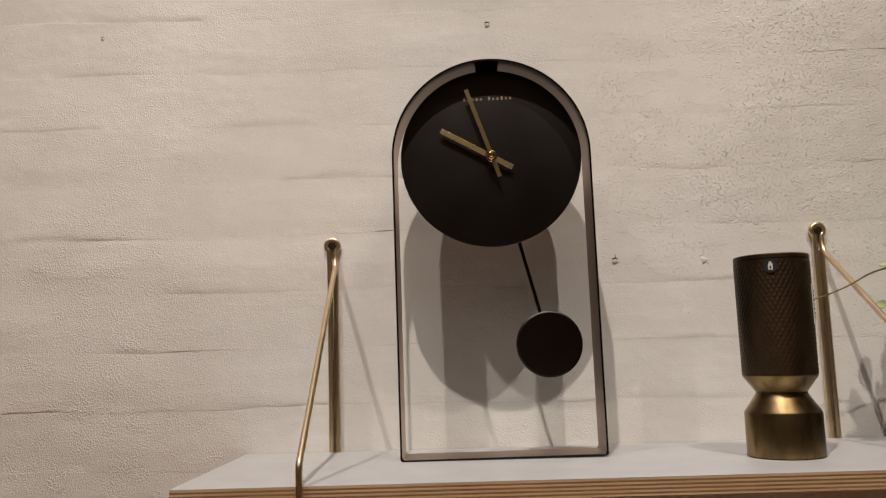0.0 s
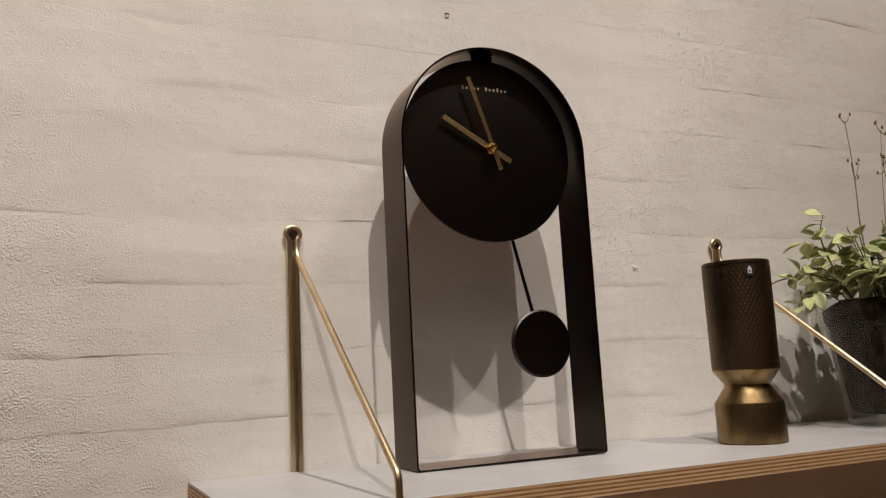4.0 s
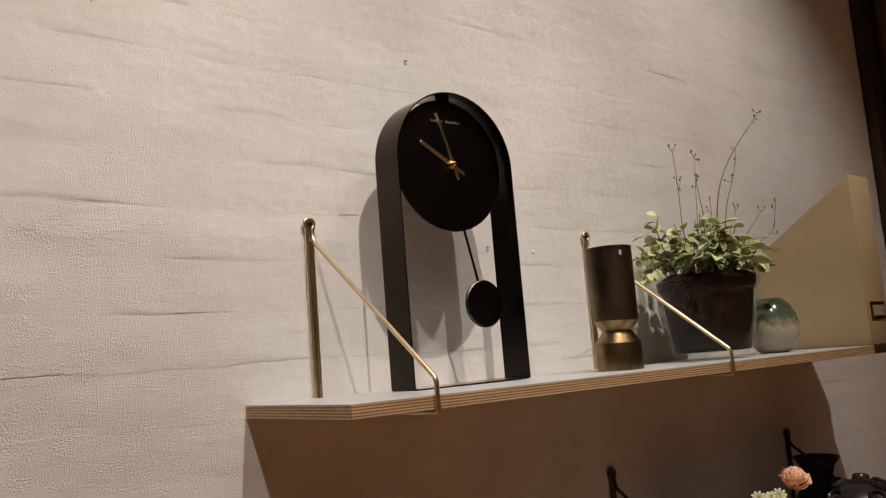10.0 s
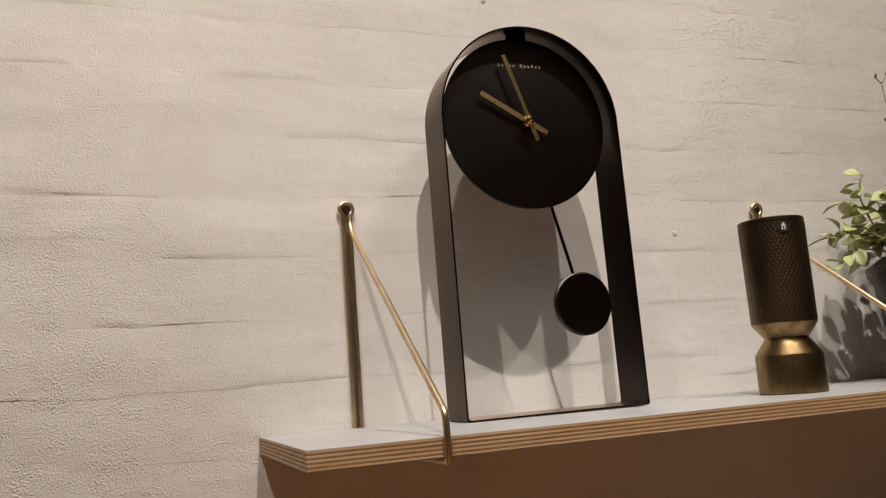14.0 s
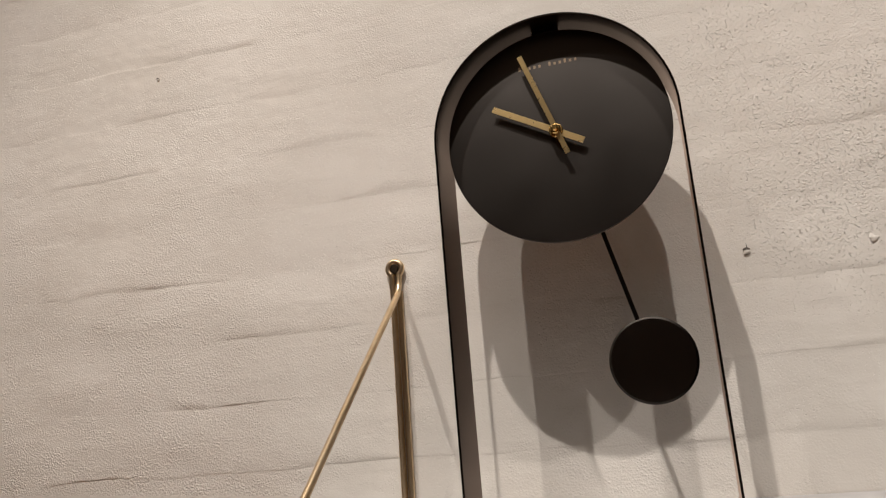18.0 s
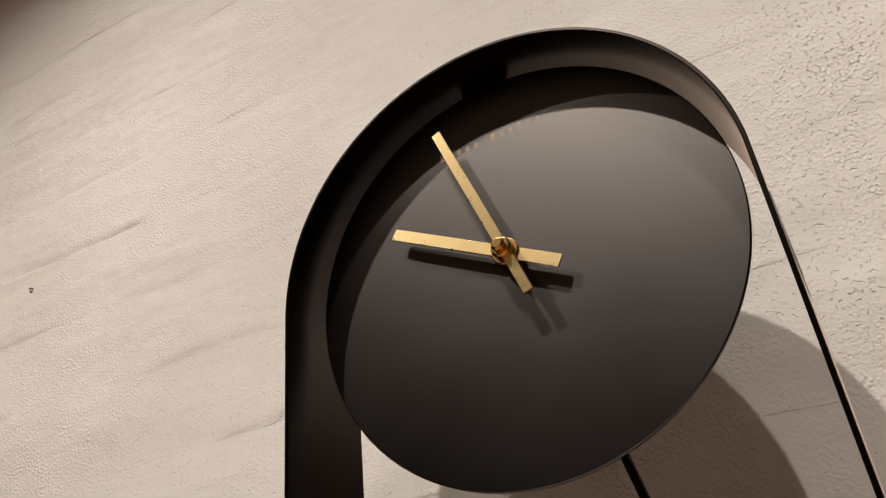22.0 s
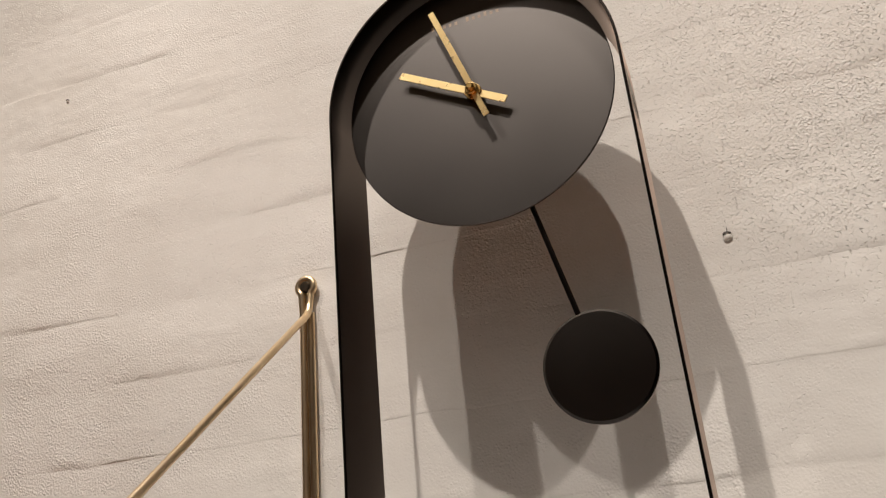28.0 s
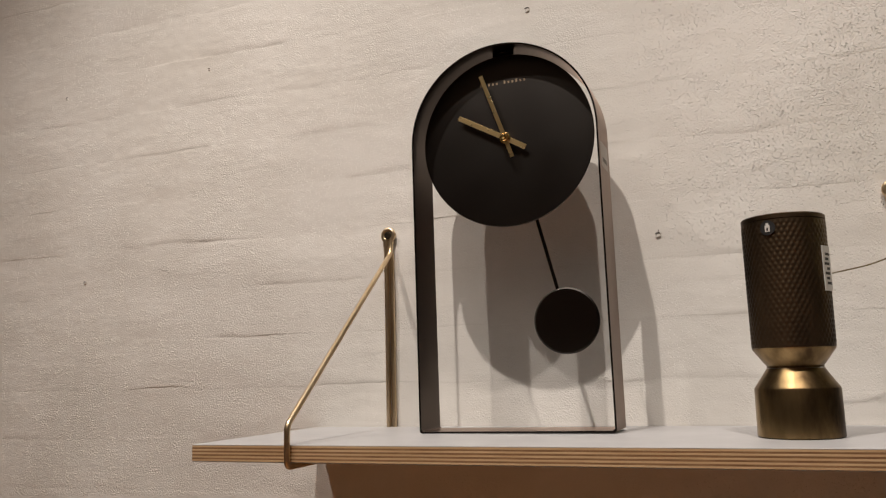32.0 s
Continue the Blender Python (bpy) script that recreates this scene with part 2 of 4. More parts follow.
def glaze_material():
    """Cream stoneware whose upper part is dipped in a green glaze with a running edge."""
    m = bpy.data.materials.new("two_tone_glaze")
    m.use_nodes = True
    nt = m.node_tree
    p = nt.nodes["Principled BSDF"]
    p.inputs["Roughness"].default_value = 0.16
    at = nt.nodes.new("ShaderNodeTexCoord")
    split = nt.nodes.new("ShaderNodeSeparateXYZ")
    nt.links.new(at.outputs["Object"], split.inputs[0])
    drip = nt.nodes.new("ShaderNodeTexNoise")
    drip.inputs["Scale"].default_value, drip.inputs["Detail"].default_value = 95, 4
    nt.links.new(at.outputs["Object"], drip.inputs["Vector"])
    sway = nt.nodes.new("ShaderNodeMath")
    sway.operation = "MULTIPLY_ADD"
    sway.inputs[1].default_value = 0.036
    nt.links.new(drip.outputs["Fac"], sway.inputs[0])
    nt.links.new(split.outputs[2], sway.inputs[2])
    ramp = nt.nodes.new("ShaderNodeValToRGB")
    e = ramp.color_ramp.elements
    e[0].position, e[0].color = 0.0, (0.44, 0.37, 0.28, 1)
    e[1].position, e[1].color = 1.0, (0.032, 0.046, 0.028, 1)
    for where, colour in ((0.50, (0.52, 0.44, 0.33, 1)), (0.56, (0.33, 0.30, 0.20, 1)), (0.68, (0.095, 0.115, 0.070, 1))):
        made = e.new(where)
        made.color = colour
    reach = nt.nodes.new("ShaderNodeMapRange")
    reach.inputs[2].default_value = 0.125
    nt.links.new(sway.outputs[0], reach.inputs[0])
    nt.links.new(reach.outputs[0], ramp.inputs[0])
    nt.links.new(ramp.outputs[0], p.inputs["Base Color"])
    return m


PAINT = wall_paint()
LAMINATE = material("grey_laminate", (0.50, 0.49, 0.49), 0.42, second=(0.46, 0.45, 0.45), scale=30, bump=0.05, bump_scale=900)
PLY_LONG = material("birch_long_grain", (0.70, 0.50, 0.29), 0.55, second=(0.54, 0.35, 0.18), scale=9, stretch=(1.2, 8, 30), bump=0.15, bump_scale=120)
PLY_END = material("birch_end_grain", (0.23, 0.115, 0.048), 0.65, second=(0.34, 0.19, 0.085), scale=14, stretch=(3, 8, 30), bump=0.25, bump_scale=260)
BROWN_WOOD = material("dark_brown_wood", (0.060, 0.030, 0.016), 0.45, second=(0.030, 0.015, 0.009), scale=6, stretch=(10, 10, 1), bump=0.12, bump_scale=90)
BROWN_PANEL = material("brown_panel", (0.16, 0.10, 0.065), 0.6, second=(0.12, 0.075, 0.05), scale=3, stretch=(6, 6, 1), bump=0.1, bump_scale=60)
BRASS = material("raw_brass", (0.78, 0.62, 0.41), 0.36, 1.0, second=(0.64, 0.48, 0.29), scale=40, rough_var=0.10, bump=0.05, bump_scale=500)
HAND_BRASS = material("brushed_brass", (0.86, 0.66, 0.33), 0.28, 1.0, second=(0.81, 0.61, 0.29), scale=120, stretch=(1, 1, 1), rough_var=0.03, bump=0.02, bump_scale=900)
CAP_BRASS = material("polished_brass", (0.84, 0.60, 0.24), 0.24, 1.0, second=(0.74, 0.50, 0.18), scale=60)
OLD_BRASS = material("antique_brass", (0.37, 0.255, 0.120), 0.34, 1.0, second=(0.075, 0.047, 0.023), scale=42, stretch=(1, 1, 0.35), mix=(0.36, 0.66), rough_var=0.18, bump=0.06, bump_scale=400)
DARK_BRASS = material("darkened_brass", (0.170, 0.118, 0.070), 0.44, 1.0, second=(0.060, 0.042, 0.027), scale=26, stretch=(1, 1, 0.35), mix=(0.36, 0.64), rough_var=0.10)
BLACK = lacquer("black_powder_coat", 0.34, 0.42, 1.36, (1.0, 0.84, 0.75), 1400)
DIAL = lacquer("satin_black_lacquer", 0.425, 0.485, 1.79, (1.0, 0.91, 0.84), 260)
BRONZE = material("dark_bronze", (0.16, 0.105, 0.065), 0.42, 0.9, second=(0.09, 0.055, 0.035), scale=50)
BLACK_IRON = material("black_iron", (0.018, 0.014, 0.012), 0.38, 0.6, second=(0.03, 0.022, 0.016), scale=50)
PRINT = material("gold_print", (0.36, 0.27, 0.165), 0.5, second=(0.29, 0.21, 0.13), scale=200)
STICKER = material("white_sticker", (0.72, 0.70, 0.66), 0.5, second=(0.66, 0.64, 0.60), scale=80)
CLEAR_STICKER = material("clear_sticker", (0.40, 0.36, 0.31), 0.45, second=(0.35, 0.31, 0.27), scale=120)
STICKER_INK = material("grey_ink", (0.16, 0.14, 0.12), 0.5)
INK = material("black_ink", (0.02, 0.02, 0.02), 0.5)
HOLE_DARK = material("gap_shade_grey", (0.16, 0.14, 0.12), 0.8, second=(0.07, 0.06, 0.05), scale=300)
SCREW = material("dark_screw", (0.10, 0.075, 0.05), 0.4, 0.9, second=(0.05, 0.04, 0.03), scale=200)
GLASS = glass_material()
GLAZE = glaze_material()
SOIL = material("potting_soil", (0.016, 0.009, 0.005), 0.9, second=(0.042, 0.027, 0.018), mix=(0.45, 0.75), scale=110, specular=0.06, bump=0.6, bump_scale=120, bump_far=0.002)
LEAF = material("fleshy_leaf", (0.39, 0.43, 0.18), 0.42, second=(0.53, 0.56, 0.29), scale=35, per_object=0.28, bump=0.1, bump_scale=250)
LEAF_DARK = material("old_leaf", (0.16, 0.20, 0.07), 0.45, second=(0.16, 0.19, 0.07), scale=35, per_object=0.25)
STEM = material("plant_stem", (0.20, 0.16, 0.07), 0.6, second=(0.14, 0.10, 0.045), scale=120)
BUD = material("dry_bud", (0.24, 0.19, 0.085), 0.7, second=(0.19, 0.11, 0.055), scale=200)
BEIGE = material("beige_board", (0.53, 0.40, 0.235), 0.75, second=(0.48, 0.365, 0.21), scale=12, bump=0.12, bump_scale=600, bump_far=0.0005)
CARD = material("label_card", (0.38, 0.30, 0.20), 0.7)
ROSE = material("peach_petal", (0.78, 0.40, 0.24), 0.55, second=(0.86, 0.52, 0.34), scale=30, per_object=0.08)
CREAM_PETAL = material("cream_petal", (0.70, 0.66, 0.42), 0.6, second=(0.55, 0.56, 0.30), scale=60, per_object=0.1)
GREY_PETAL = material("grey_green_bloom", (0.13, 0.12, 0.09), 0.7, second=(0.20, 0.19, 0.13), scale=80)
BLACK_CLAY = material("matt_black_clay", (0.010, 0.009, 0.009), 0.65, second=(0.016, 0.014, 0.013), scale=40, bump=0.1, bump_scale=200)
DARK_GLAZE = material("dark_grey_glaze", (0.052, 0.040, 0.033), 0.22, second=(0.026, 0.021, 0.018), scale=24, rough_var=0.08, bump=0.45, bump_scale=160)
PLASTER = material("warm_plaster", (0.15, 0.128, 0.108), 0.85, second=(0.12, 0.103, 0.087), scale=3, bump=0.1, bump_scale=120)
FLOOR_WOOD = material("oak_floor", (0.42, 0.27, 0.155), 0.55, second=(0.34, 0.205, 0.11), scale=4, stretch=(1, 12, 1), bump=0.05, bump_scale=60)

# ---------------------------------------------------------------- mesh helpers
BASE = {}


def thing(name, base, label, category, group="", kind=""):
    ob = new(name)
    ob.empty_display_size = 0.02
    ob.location = base
    BASE[ob.name] = Vector(base)
    return tagged(ob, label, category, group, kind)


def part(name, bm, mat, parent=None, label="", smooth=True):
    """Links a bmesh, given in world metres, as one mesh object under parent."""
    base = BASE[parent.name] if parent else Vector((0, 0, 0))
    for v in bm.verts:
        v.co -= base
    bmesh.ops.recalc_face_normals(bm, faces=bm.faces)
    me = bpy.data.meshes.new(name)
    bm.to_mesh(me)
    bm.free()
    me.materials.append(mat)
    if smooth:
        for f in me.polygons:
            f.use_smooth = True
        me.set_sharp_from_angle(angle=radians(38))
    ob = new(name, me)
    if parent:
        ob.parent = parent
    BASE[ob.name] = base
    return tagged(ob, label)


def share(name, me, parent, m, label=""):
    """One more object on a mesh that exists, at the pose m within its parent."""
    ob = new(name, me)
    ob.parent = parent
    ob.matrix_basis = m
    BASE[ob.name] = BASE[parent.name]
    return tagged(ob, label)


def mesh_of(name, bm, mat, smooth=True):
    bmesh.ops.recalc_face_normals(bm, faces=bm.faces)
    me = bpy.data.meshes.new(name)
    bm.to_mesh(me)
    bm.free()
    me.materials.append(mat)
    if smooth:
        for f in me.polygons:
            f.use_smooth = True
    return me


def box(x0, x1, y0, y1, z0, z1, bevel=0.0, segments=2, bm=None):
    b = bmesh.new()
    bmesh.ops.create_cube(b, size=1, matrix=Matrix.Translation(((x0 + x1) / 2, (y0 + y1) / 2, (z0 + z1) / 2)) @ Matrix.Diagonal((x1 - x0, y1 - y0, z1 - z0, 1)))
    if bevel:
        bmesh.ops.bevel(b, geom=b.edges[:], offset=bevel, segments=segments, profile=0.5, affect="EDGES")
    return b


def fillet(points, r, steps=6):
    """A polyline with its inner corners rounded."""
    pts = [Vector(p) for p in points]
    out = [pts[0]]
    for a, b, c in zip(pts, pts[1:], pts[2:]):
        u, v = (a - b), (c - b)
        cut = min(r, u.length * 0.49, v.length * 0.49)
        p, q = b + u.normalized() * cut, b + v.normalized() * cut
        for k in range(steps + 1):
            s = k / steps
            out.append(p * (1 - s) ** 2 + b * 2 * s * (1 - s) + q * s ** 2)
    out.append(pts[-1])
    return out


def tube(points, r, sides=10, taper=None, bm=None):
    """A round rod along a polyline; taper: the radius at the end as a share of r."""
    bm = bm or bmesh.new()
    pts = [Vector(p) for p in points]
    ways = [(pts[min(k + 1, len(pts) - 1)] - pts[max(k - 1, 0)]).normalized() for k in range(len(pts))]
    side = ways[0].orthogonal().normalized()
    rings = []
    for k, (p, w) in enumerate(zip(pts, ways)):
        side = (side - w * side.dot(w)).normalized()
        other = w.cross(side)
        size = r * (1 + ((taper or 1) - 1) * k / max(1, len(pts) - 1))
        rings.append([bm.verts.new(p + (side * math.cos(a) + other * math.sin(a)) * size) for a in (2 * math.pi * j / sides for j in range(sides))])
    for a, b in zip(rings, rings[1:]):
        for j in range(sides):
            bm.faces.new((a[j], a[(j + 1) % sides], b[(j + 1) % sides], b[j]))
    bm.faces.new(rings[0][::-1])
    bm.faces.new(rings[-1])
    return bm


def lathe(profile, centre, sides=48, bm=None, wobble=None):
    """A turned form from (radius, height) pairs; a radius of 0 closes it."""
    bm = bm or bmesh.new()
    cx, cy, cz = centre
    rings = []
    for r, z in profile:
        if r <= 1e-6:
            rings.append([bm.verts.new((cx, cy, cz + z))])
        else:
            ring = []
            for j in range(sides):
                a = 2 * math.pi * j / sides
                k = r * (wobble(a, z) if wobble else 1)
                ring.append(bm.verts.new((cx + k * math.cos(a), cy + k * math.sin(a), cz + z)))
            rings.append(ring)
    for a, b in zip(rings, rings[1:]):
        for j in range(sides):
            i = (j + 1) % sides
            if len(a) == 1 and len(b) > 1:
                bm.faces.new((a[0], b[i], b[j]))
            elif len(b) == 1 and len(a) > 1:
                bm.faces.new((a[j], a[i], b[0]))
            elif len(a) > 1:
                bm.faces.new((a[j], a[i], b[i], b[j]))
    return bm


def disc(cx, y0, y1, cz, r, sides=96, edge=0.0006):
    """A disc that stands upright, facing -y, with a softened rim."""
    bm = lathe([(0, 0), (r - edge, 0), (r, edge), (r, y1 - y0 - edge), (r - edge, y1 - y0), (0, y1 - y0)], (0, 0, 0), sides)
    bmesh.ops.transform(bm, matrix=Matrix.Translation((cx, y0, cz)) @ Matrix.Rotation(radians(-90), 4, "X"), verts=bm.verts)
    return bm


def slab(outline, y0, y1, bevel=0.0):
    """An outline in x and z, given depth from y0 to y1."""
    bm = bmesh.new()
    f = bm.faces.new([bm.verts.new((x, y0, z)) for x, z in outline])
    made = bmesh.ops.extrude_face_region(bm, geom=[f])
    bmesh.ops.translate(bm, vec=(0, y1 - y0, 0), verts=[v for v in made["geom"] if isinstance(v, bmesh.types.BMVert)])
    if bevel:
        bmesh.ops.bevel(bm, geom=bm.edges[:], offset=bevel, segments=1, affect="EDGES")
    return bm


# ---------------------------------------------------------------- large structure
SHELF_Z = 1.3971
# unseen floor, ceiling and three walls, added to close the room and bounce light
part("floor", box(-3.0, 3.0, -4.2, 0.2, -0.1, 0.0), FLOOR_WOOD)
tagged(bpy.data.objects["floor"], "brown oak floor of the shop", "floor", kind="structure")
part("ceiling", box(-3.0, 3.0, -4.2, 0.2, 3.6, 3.7), PLASTER)
tagged(bpy.data.objects["ceiling"], "unseen plaster ceiling, kept dark to limit reflections", "ceiling", kind="structure")
part("wall_west", box(-3.1, -3.0, -4.2, 0.2, -0.1, 3.7), PLASTER)
tagged(bpy.data.objects["wall_west"], "unseen plaster wall, kept dark to limit reflections", "wall", kind="structure")
part("wall_east", box(3.0, 3.1, -4.2, 0.2, -0.1, 3.7), PLASTER)
tagged(bpy.data.objects["wall_east"], "unseen plaster wall, kept dark to limit reflections", "wall", kind="structure")
part("wall_south", box(-3.1, 3.1, -4.3, -4.2, -0.1, 3.7), PLASTER)
tagged(bpy.data.objects["wall_south"], "unseen plaster wall, kept dark to limit reflections", "wall", kind="structure")
WALL = thing("wall_north", (0, 0, 0), "white-painted rough brick wall with thick uneven paint", "wall", kind="structure")
part("wall_core", box(-3.0, 3.0, 0.0045, 0.2, -0.1, 3.6), PAINT, WALL)

# door post and panel at the end of the brick wall
POST = thing("door_post", (1.69, 0, 0), "dark brown stained wooden door post beside the brick wall", "door frame", kind="structure")
part("casing", box(1.640, 1.690, -0.030, 0.0, 0.0, 2.9, 0.003), BROWN_WOOD, POST)
part("inner_casing", box(1.693, 1.730, -0.018, 0.0, 0.0, 2.9, 0.003), BROWN_WOOD, POST)
part("stop_bead", box(1.733, 1.755, -0.030, 0.0, 0.0, 2.9, 0.004), BROWN_WOOD, POST)
part("door_panel", box(1.757, 2.9, -0.012, 0.0, 0.0, 2.9, 0.002), BROWN_PANEL, POST, "mid-brown wooden door leaf")

# ---------------------------------------------------------------- the shelf


def plywood_shelf(name, x0, x1, z_top, depth, thick, label, top_mat, back=-0.001):
    sh = thing(name, ((x0 + x1) / 2, back, z_top - thick), label, "shelf")
    skin = 0.0009
    plies = 9
    step = (thick - 2 * skin) / plies
    part("top_laminate", box(x0, x1, -depth, back, z_top - skin, z_top, 0.0003, 1), top_mat, sh, "smooth light grey laminate face")
    part("bottom_laminate", box(x0, x1, -depth, back, z_top - thick, z_top - thick + skin, 0.0003, 1), top_mat, sh)
    for k in range(plies):
        low = z_top - thick + skin + k * step
        out = random.uniform(0, 0.00025)
        mat = PLY_LONG if k % 2 == 0 else PLY_END
        part("ply", box(x0 - out, x1 + out, -depth - out, back, low, low + step), mat, sh, smooth=False)
    return sh


plywood_shelf("wall_shelf", -0.263, 0.922, SHELF_Z, 0.252, 0.0165, "birch plywood wall shelf with a grey laminate top", LAMINATE)
END = thing("shelf_extension", (1.03, -0.001, 1.3806), "dark brown wooden shelf board joined to the plywood shelf", "shelf")
part("board", box(0.9228, 1.140, -0.252, -0.001, 1.3806, SHELF_Z, 0.001), BROWN_WOOD, END)


def wire_bracket(x, z_eye, z_shelf, depth, thick, mat, label, lean=0.0, r=0.0030):
    """A bracket bent from one rod: an eye on the wall, a stay to the shelf's front edge, under the shelf and up again."""
    br = thing("shelf_bracket", (x, -0.003, z_shelf - thick - 0.006), label, "shelf bracket", "wire shelf brackets")
    low = z_shelf - thick - r - 0.0008
    yw = -r - 0.0015
    eye = []
    for k in range(15):
        a = radians(-55 + 290 * k / 14)
        eye.append((x + 0.0072 * math.cos(a), yw - 0.001, z_eye + 0.0072 * math.sin(a)))
    eye.reverse()
    front = -depth - r - 0.0006
    path = [(x - 0.0036, yw, low)] + [(x - 0.0036, yw, z_eye - 0.024)] + eye
    path += [(x + 0.0036, yw - 0.002, z_eye - 0.017), (x + 0.0036, yw - 0.006, z_eye - 0.026)]
    path += [(x + lean, front, z_shelf + 0.018), (x + lean, front, low), (x + 0.0036, yw, low), (x + 0.0036, yw, z_eye - 0.023)]
    part("rod", tube(fillet(path, 0.006, 5), r, 12), mat, br)
    part("screw_head", disc(x, -0.0085, -0.001, z_eye, 0.0046, 24, 0.0012), SCREW, br, "dark countersunk screw head")
    part("washer", disc(x, -0.0030, -0.0005, z_eye, 0.0066, 24, 0.0005), mat, br)
    return br


wire_bracket(-0.160, 1.634, SHELF_Z, 0.252, 0.0162, BRASS, "bent brass rod shelf bracket screwed to the wall", 0.007)
wire_bracket(0.406, 1.634, SHELF_Z, 0.252, 0.0162, BRASS, "bent brass rod shelf bracket behind the grinder", 0.024)

# ---------------------------------------------------------------- the pendulum clock
CX, CZ, HALF = 0.0268, 1.7102, 0.1046
Y_FRONT, Y_BACK = -0.1138, -0.0588
DIAL_C = (0.0272, 1.7113)
CLOCK = thing("pendulum_clock", (CX, -0.086, SHELF_Z), "black metal arched pendulum clock with two brass pointers on the shelf", "clock")


def arch_loop(inset, steps=72):
    """The clock case's outline: upright sides, half-round top, softened lower corners."""
    h, low, r = HALF - inset, SHELF_Z + inset + 0.0002, 0.003
    loop = [(CX + h * math.cos(math.pi * k / steps), CZ + h * math.sin(math.pi * k / steps)) for k in range(steps + 1)]
    for side, turn in ((-1, 180), (1, 270)):
        for k in range(5):
            a = radians(turn + 90 * k / 4)
            loop.append((CX + side * (h - r) + r * math.cos(a), low + r + r * math.sin(a)))
    return loop


def clock_case():
    bm = bmesh.new()
    outer, inner = arch_loop(0.0), arch_loop(0.0019)
    b = 0.0004
    rows = []
    for loop, other, y in ((outer, inner, Y_FRONT + b), (outer, inner, Y_BACK - b), (None, 0.2, Y_BACK), (None, 0.8, Y_BACK), (inner, outer, Y_BACK - b), (inner, outer, Y_FRONT + b), (None, 0.8, Y_FRONT), (None, 0.2, Y_FRONT)):
        if loop is None:
            loop = [(o[0] + (i[0] - o[0]) * other, o[1] + (i[1] - o[1]) * other) for o, i in zip(outer, inner)]
        rows.append([bm.verts.new((x, y, z)) for x, z in loop])
    n = len(outer)
    for a, c in zip(rows, rows[1:] + rows[:1]):
        for k in range(n):
            bm.faces.new((a[k], a[(k + 1) % n], c[(k + 1) % n], c[k]))
    return bm


part("case", clock_case(), BLACK, CLOCK, "thin black powder-coated metal arch")
DIAL_Y = -0.0942
dial = part("dial", disc(DIAL_C[0], DIAL_Y, DIAL_Y + 0.0022, DIAL_C[1], 0.0969, 160, 0.0005), DIAL, CLOCK, "round matt black dial plate")
part("movement", box(DIAL_C[0] - 0.030, DIAL_C[0] + 0.030, DIAL_Y + 0.0025, DIAL_Y + 0.0075, DIAL_C[1] - 0.040, DIAL_C[1] + 0.036, 0.003), BLACK, CLOCK, "black plastic clock movement")
part("mounting_strip", box(CX - 0.012, CX + 0.012, DIAL_Y + 0.0025, DIAL_Y + 0.0050, DIAL_C[1] + 0.034, CZ + HALF - 0.0021, 0.0005), BLACK, CLOCK)


HUB = (0.0274, 1.7117)


def hand(tip, tail, wide, y, thick=0.0009, roll=0.0):
    a, b = Vector((tip[0], 0, tip[1])), Vector((tail[0], 0, tail[1]))
    u = (a - b).normalized()
    v = Vector((-u.z, 0, u.x)) * wide / 2
    loop = [a + v, a - v, b - v, b + v]
    bm = slab([(p.x, p.z) for p in loop], y, y + thick, 0.00018)
    mid = Vector((HUB[0], y, HUB[1]))
    bmesh.ops.rotate(bm, cent=mid, matrix=Matrix.Rotation(roll, 3, u), verts=bm.verts)
    return bm


part("hour_hand", hand((HUB[0] - 0.0530, HUB[1] + 0.0300), (HUB[0] + 0.0226, HUB[1] - 0.0128), 0.0058, DIAL_Y - 0.0056, roll=radians(4)), HAND_BRASS, CLOCK, "brushed brass hour hand")
part("minute_hand", hand((HUB[0] - 0.0242, HUB[1] + 0.0732), (HUB[0] + 0.0083, HUB[1] - 0.0230), 0.0046, DIAL_Y - 0.0092), HAND_BRASS, CLOCK, "brushed brass minute hand")
part("hub", disc(HUB[0], DIAL_Y - 0.0066, DIAL_Y, HUB[1], 0.0062, 32, 0.0005), CAP_BRASS, CLOCK, "polished brass hub")
part("hub_collar", disc(HUB[0], DIAL_Y - 0.0112, DIAL_Y - 0.0065, HUB[1], 0.0046, 32, 0.0008), CAP_BRASS, CLOCK)
part("cap_nut", disc(HUB[0], DIAL_Y - 0.0144, DIAL_Y - 0.0110, HUB[1], 0.0030, 20, 0.0010), CAP_BRASS, CLOCK)
# the maker's mark: two words, drawn as rows of small plain bars
x = DIAL_C[0] - 0.0272
for word in ("txxxx", "txxtxx"):
    for letter in word:
        part("print_bar", box(x, x + 0.0020, DIAL_Y - 0.00006, DIAL_Y + 0.0001, 1.7751, 1.7789 if letter == "t" else 1.7777), PRINT, dial, smooth=False)
        x += 0.00455
    x += 0.0044

# the pendulum, a little off its middle
PIVOT = Vector((DIAL_C[0], 0, 1.7320))
SWING = radians(13.6)
REACH = 0.2280
bob = PIVOT + Vector((math.sin(SWING), 0, -math.cos(SWING))) * REACH
up = (PIVOT - bob).normalized()
part("pendulum_rod", tube([(PIVOT.x, DIAL_Y + 0.0115, PIVOT.z), ((bob + up * 0.030).x, DIAL_Y + 0.0115, (bob + up * 0.030).z)], 0.0019, 10), BLACK, CLOCK)
part("pendulum_bob", disc(bob.x, DIAL_Y + 0.0085, DIAL_Y + 0.0145, bob.z, 0.0350, 72, 0.0018), DIAL, CLOCK, "round matt black pendulum bob")

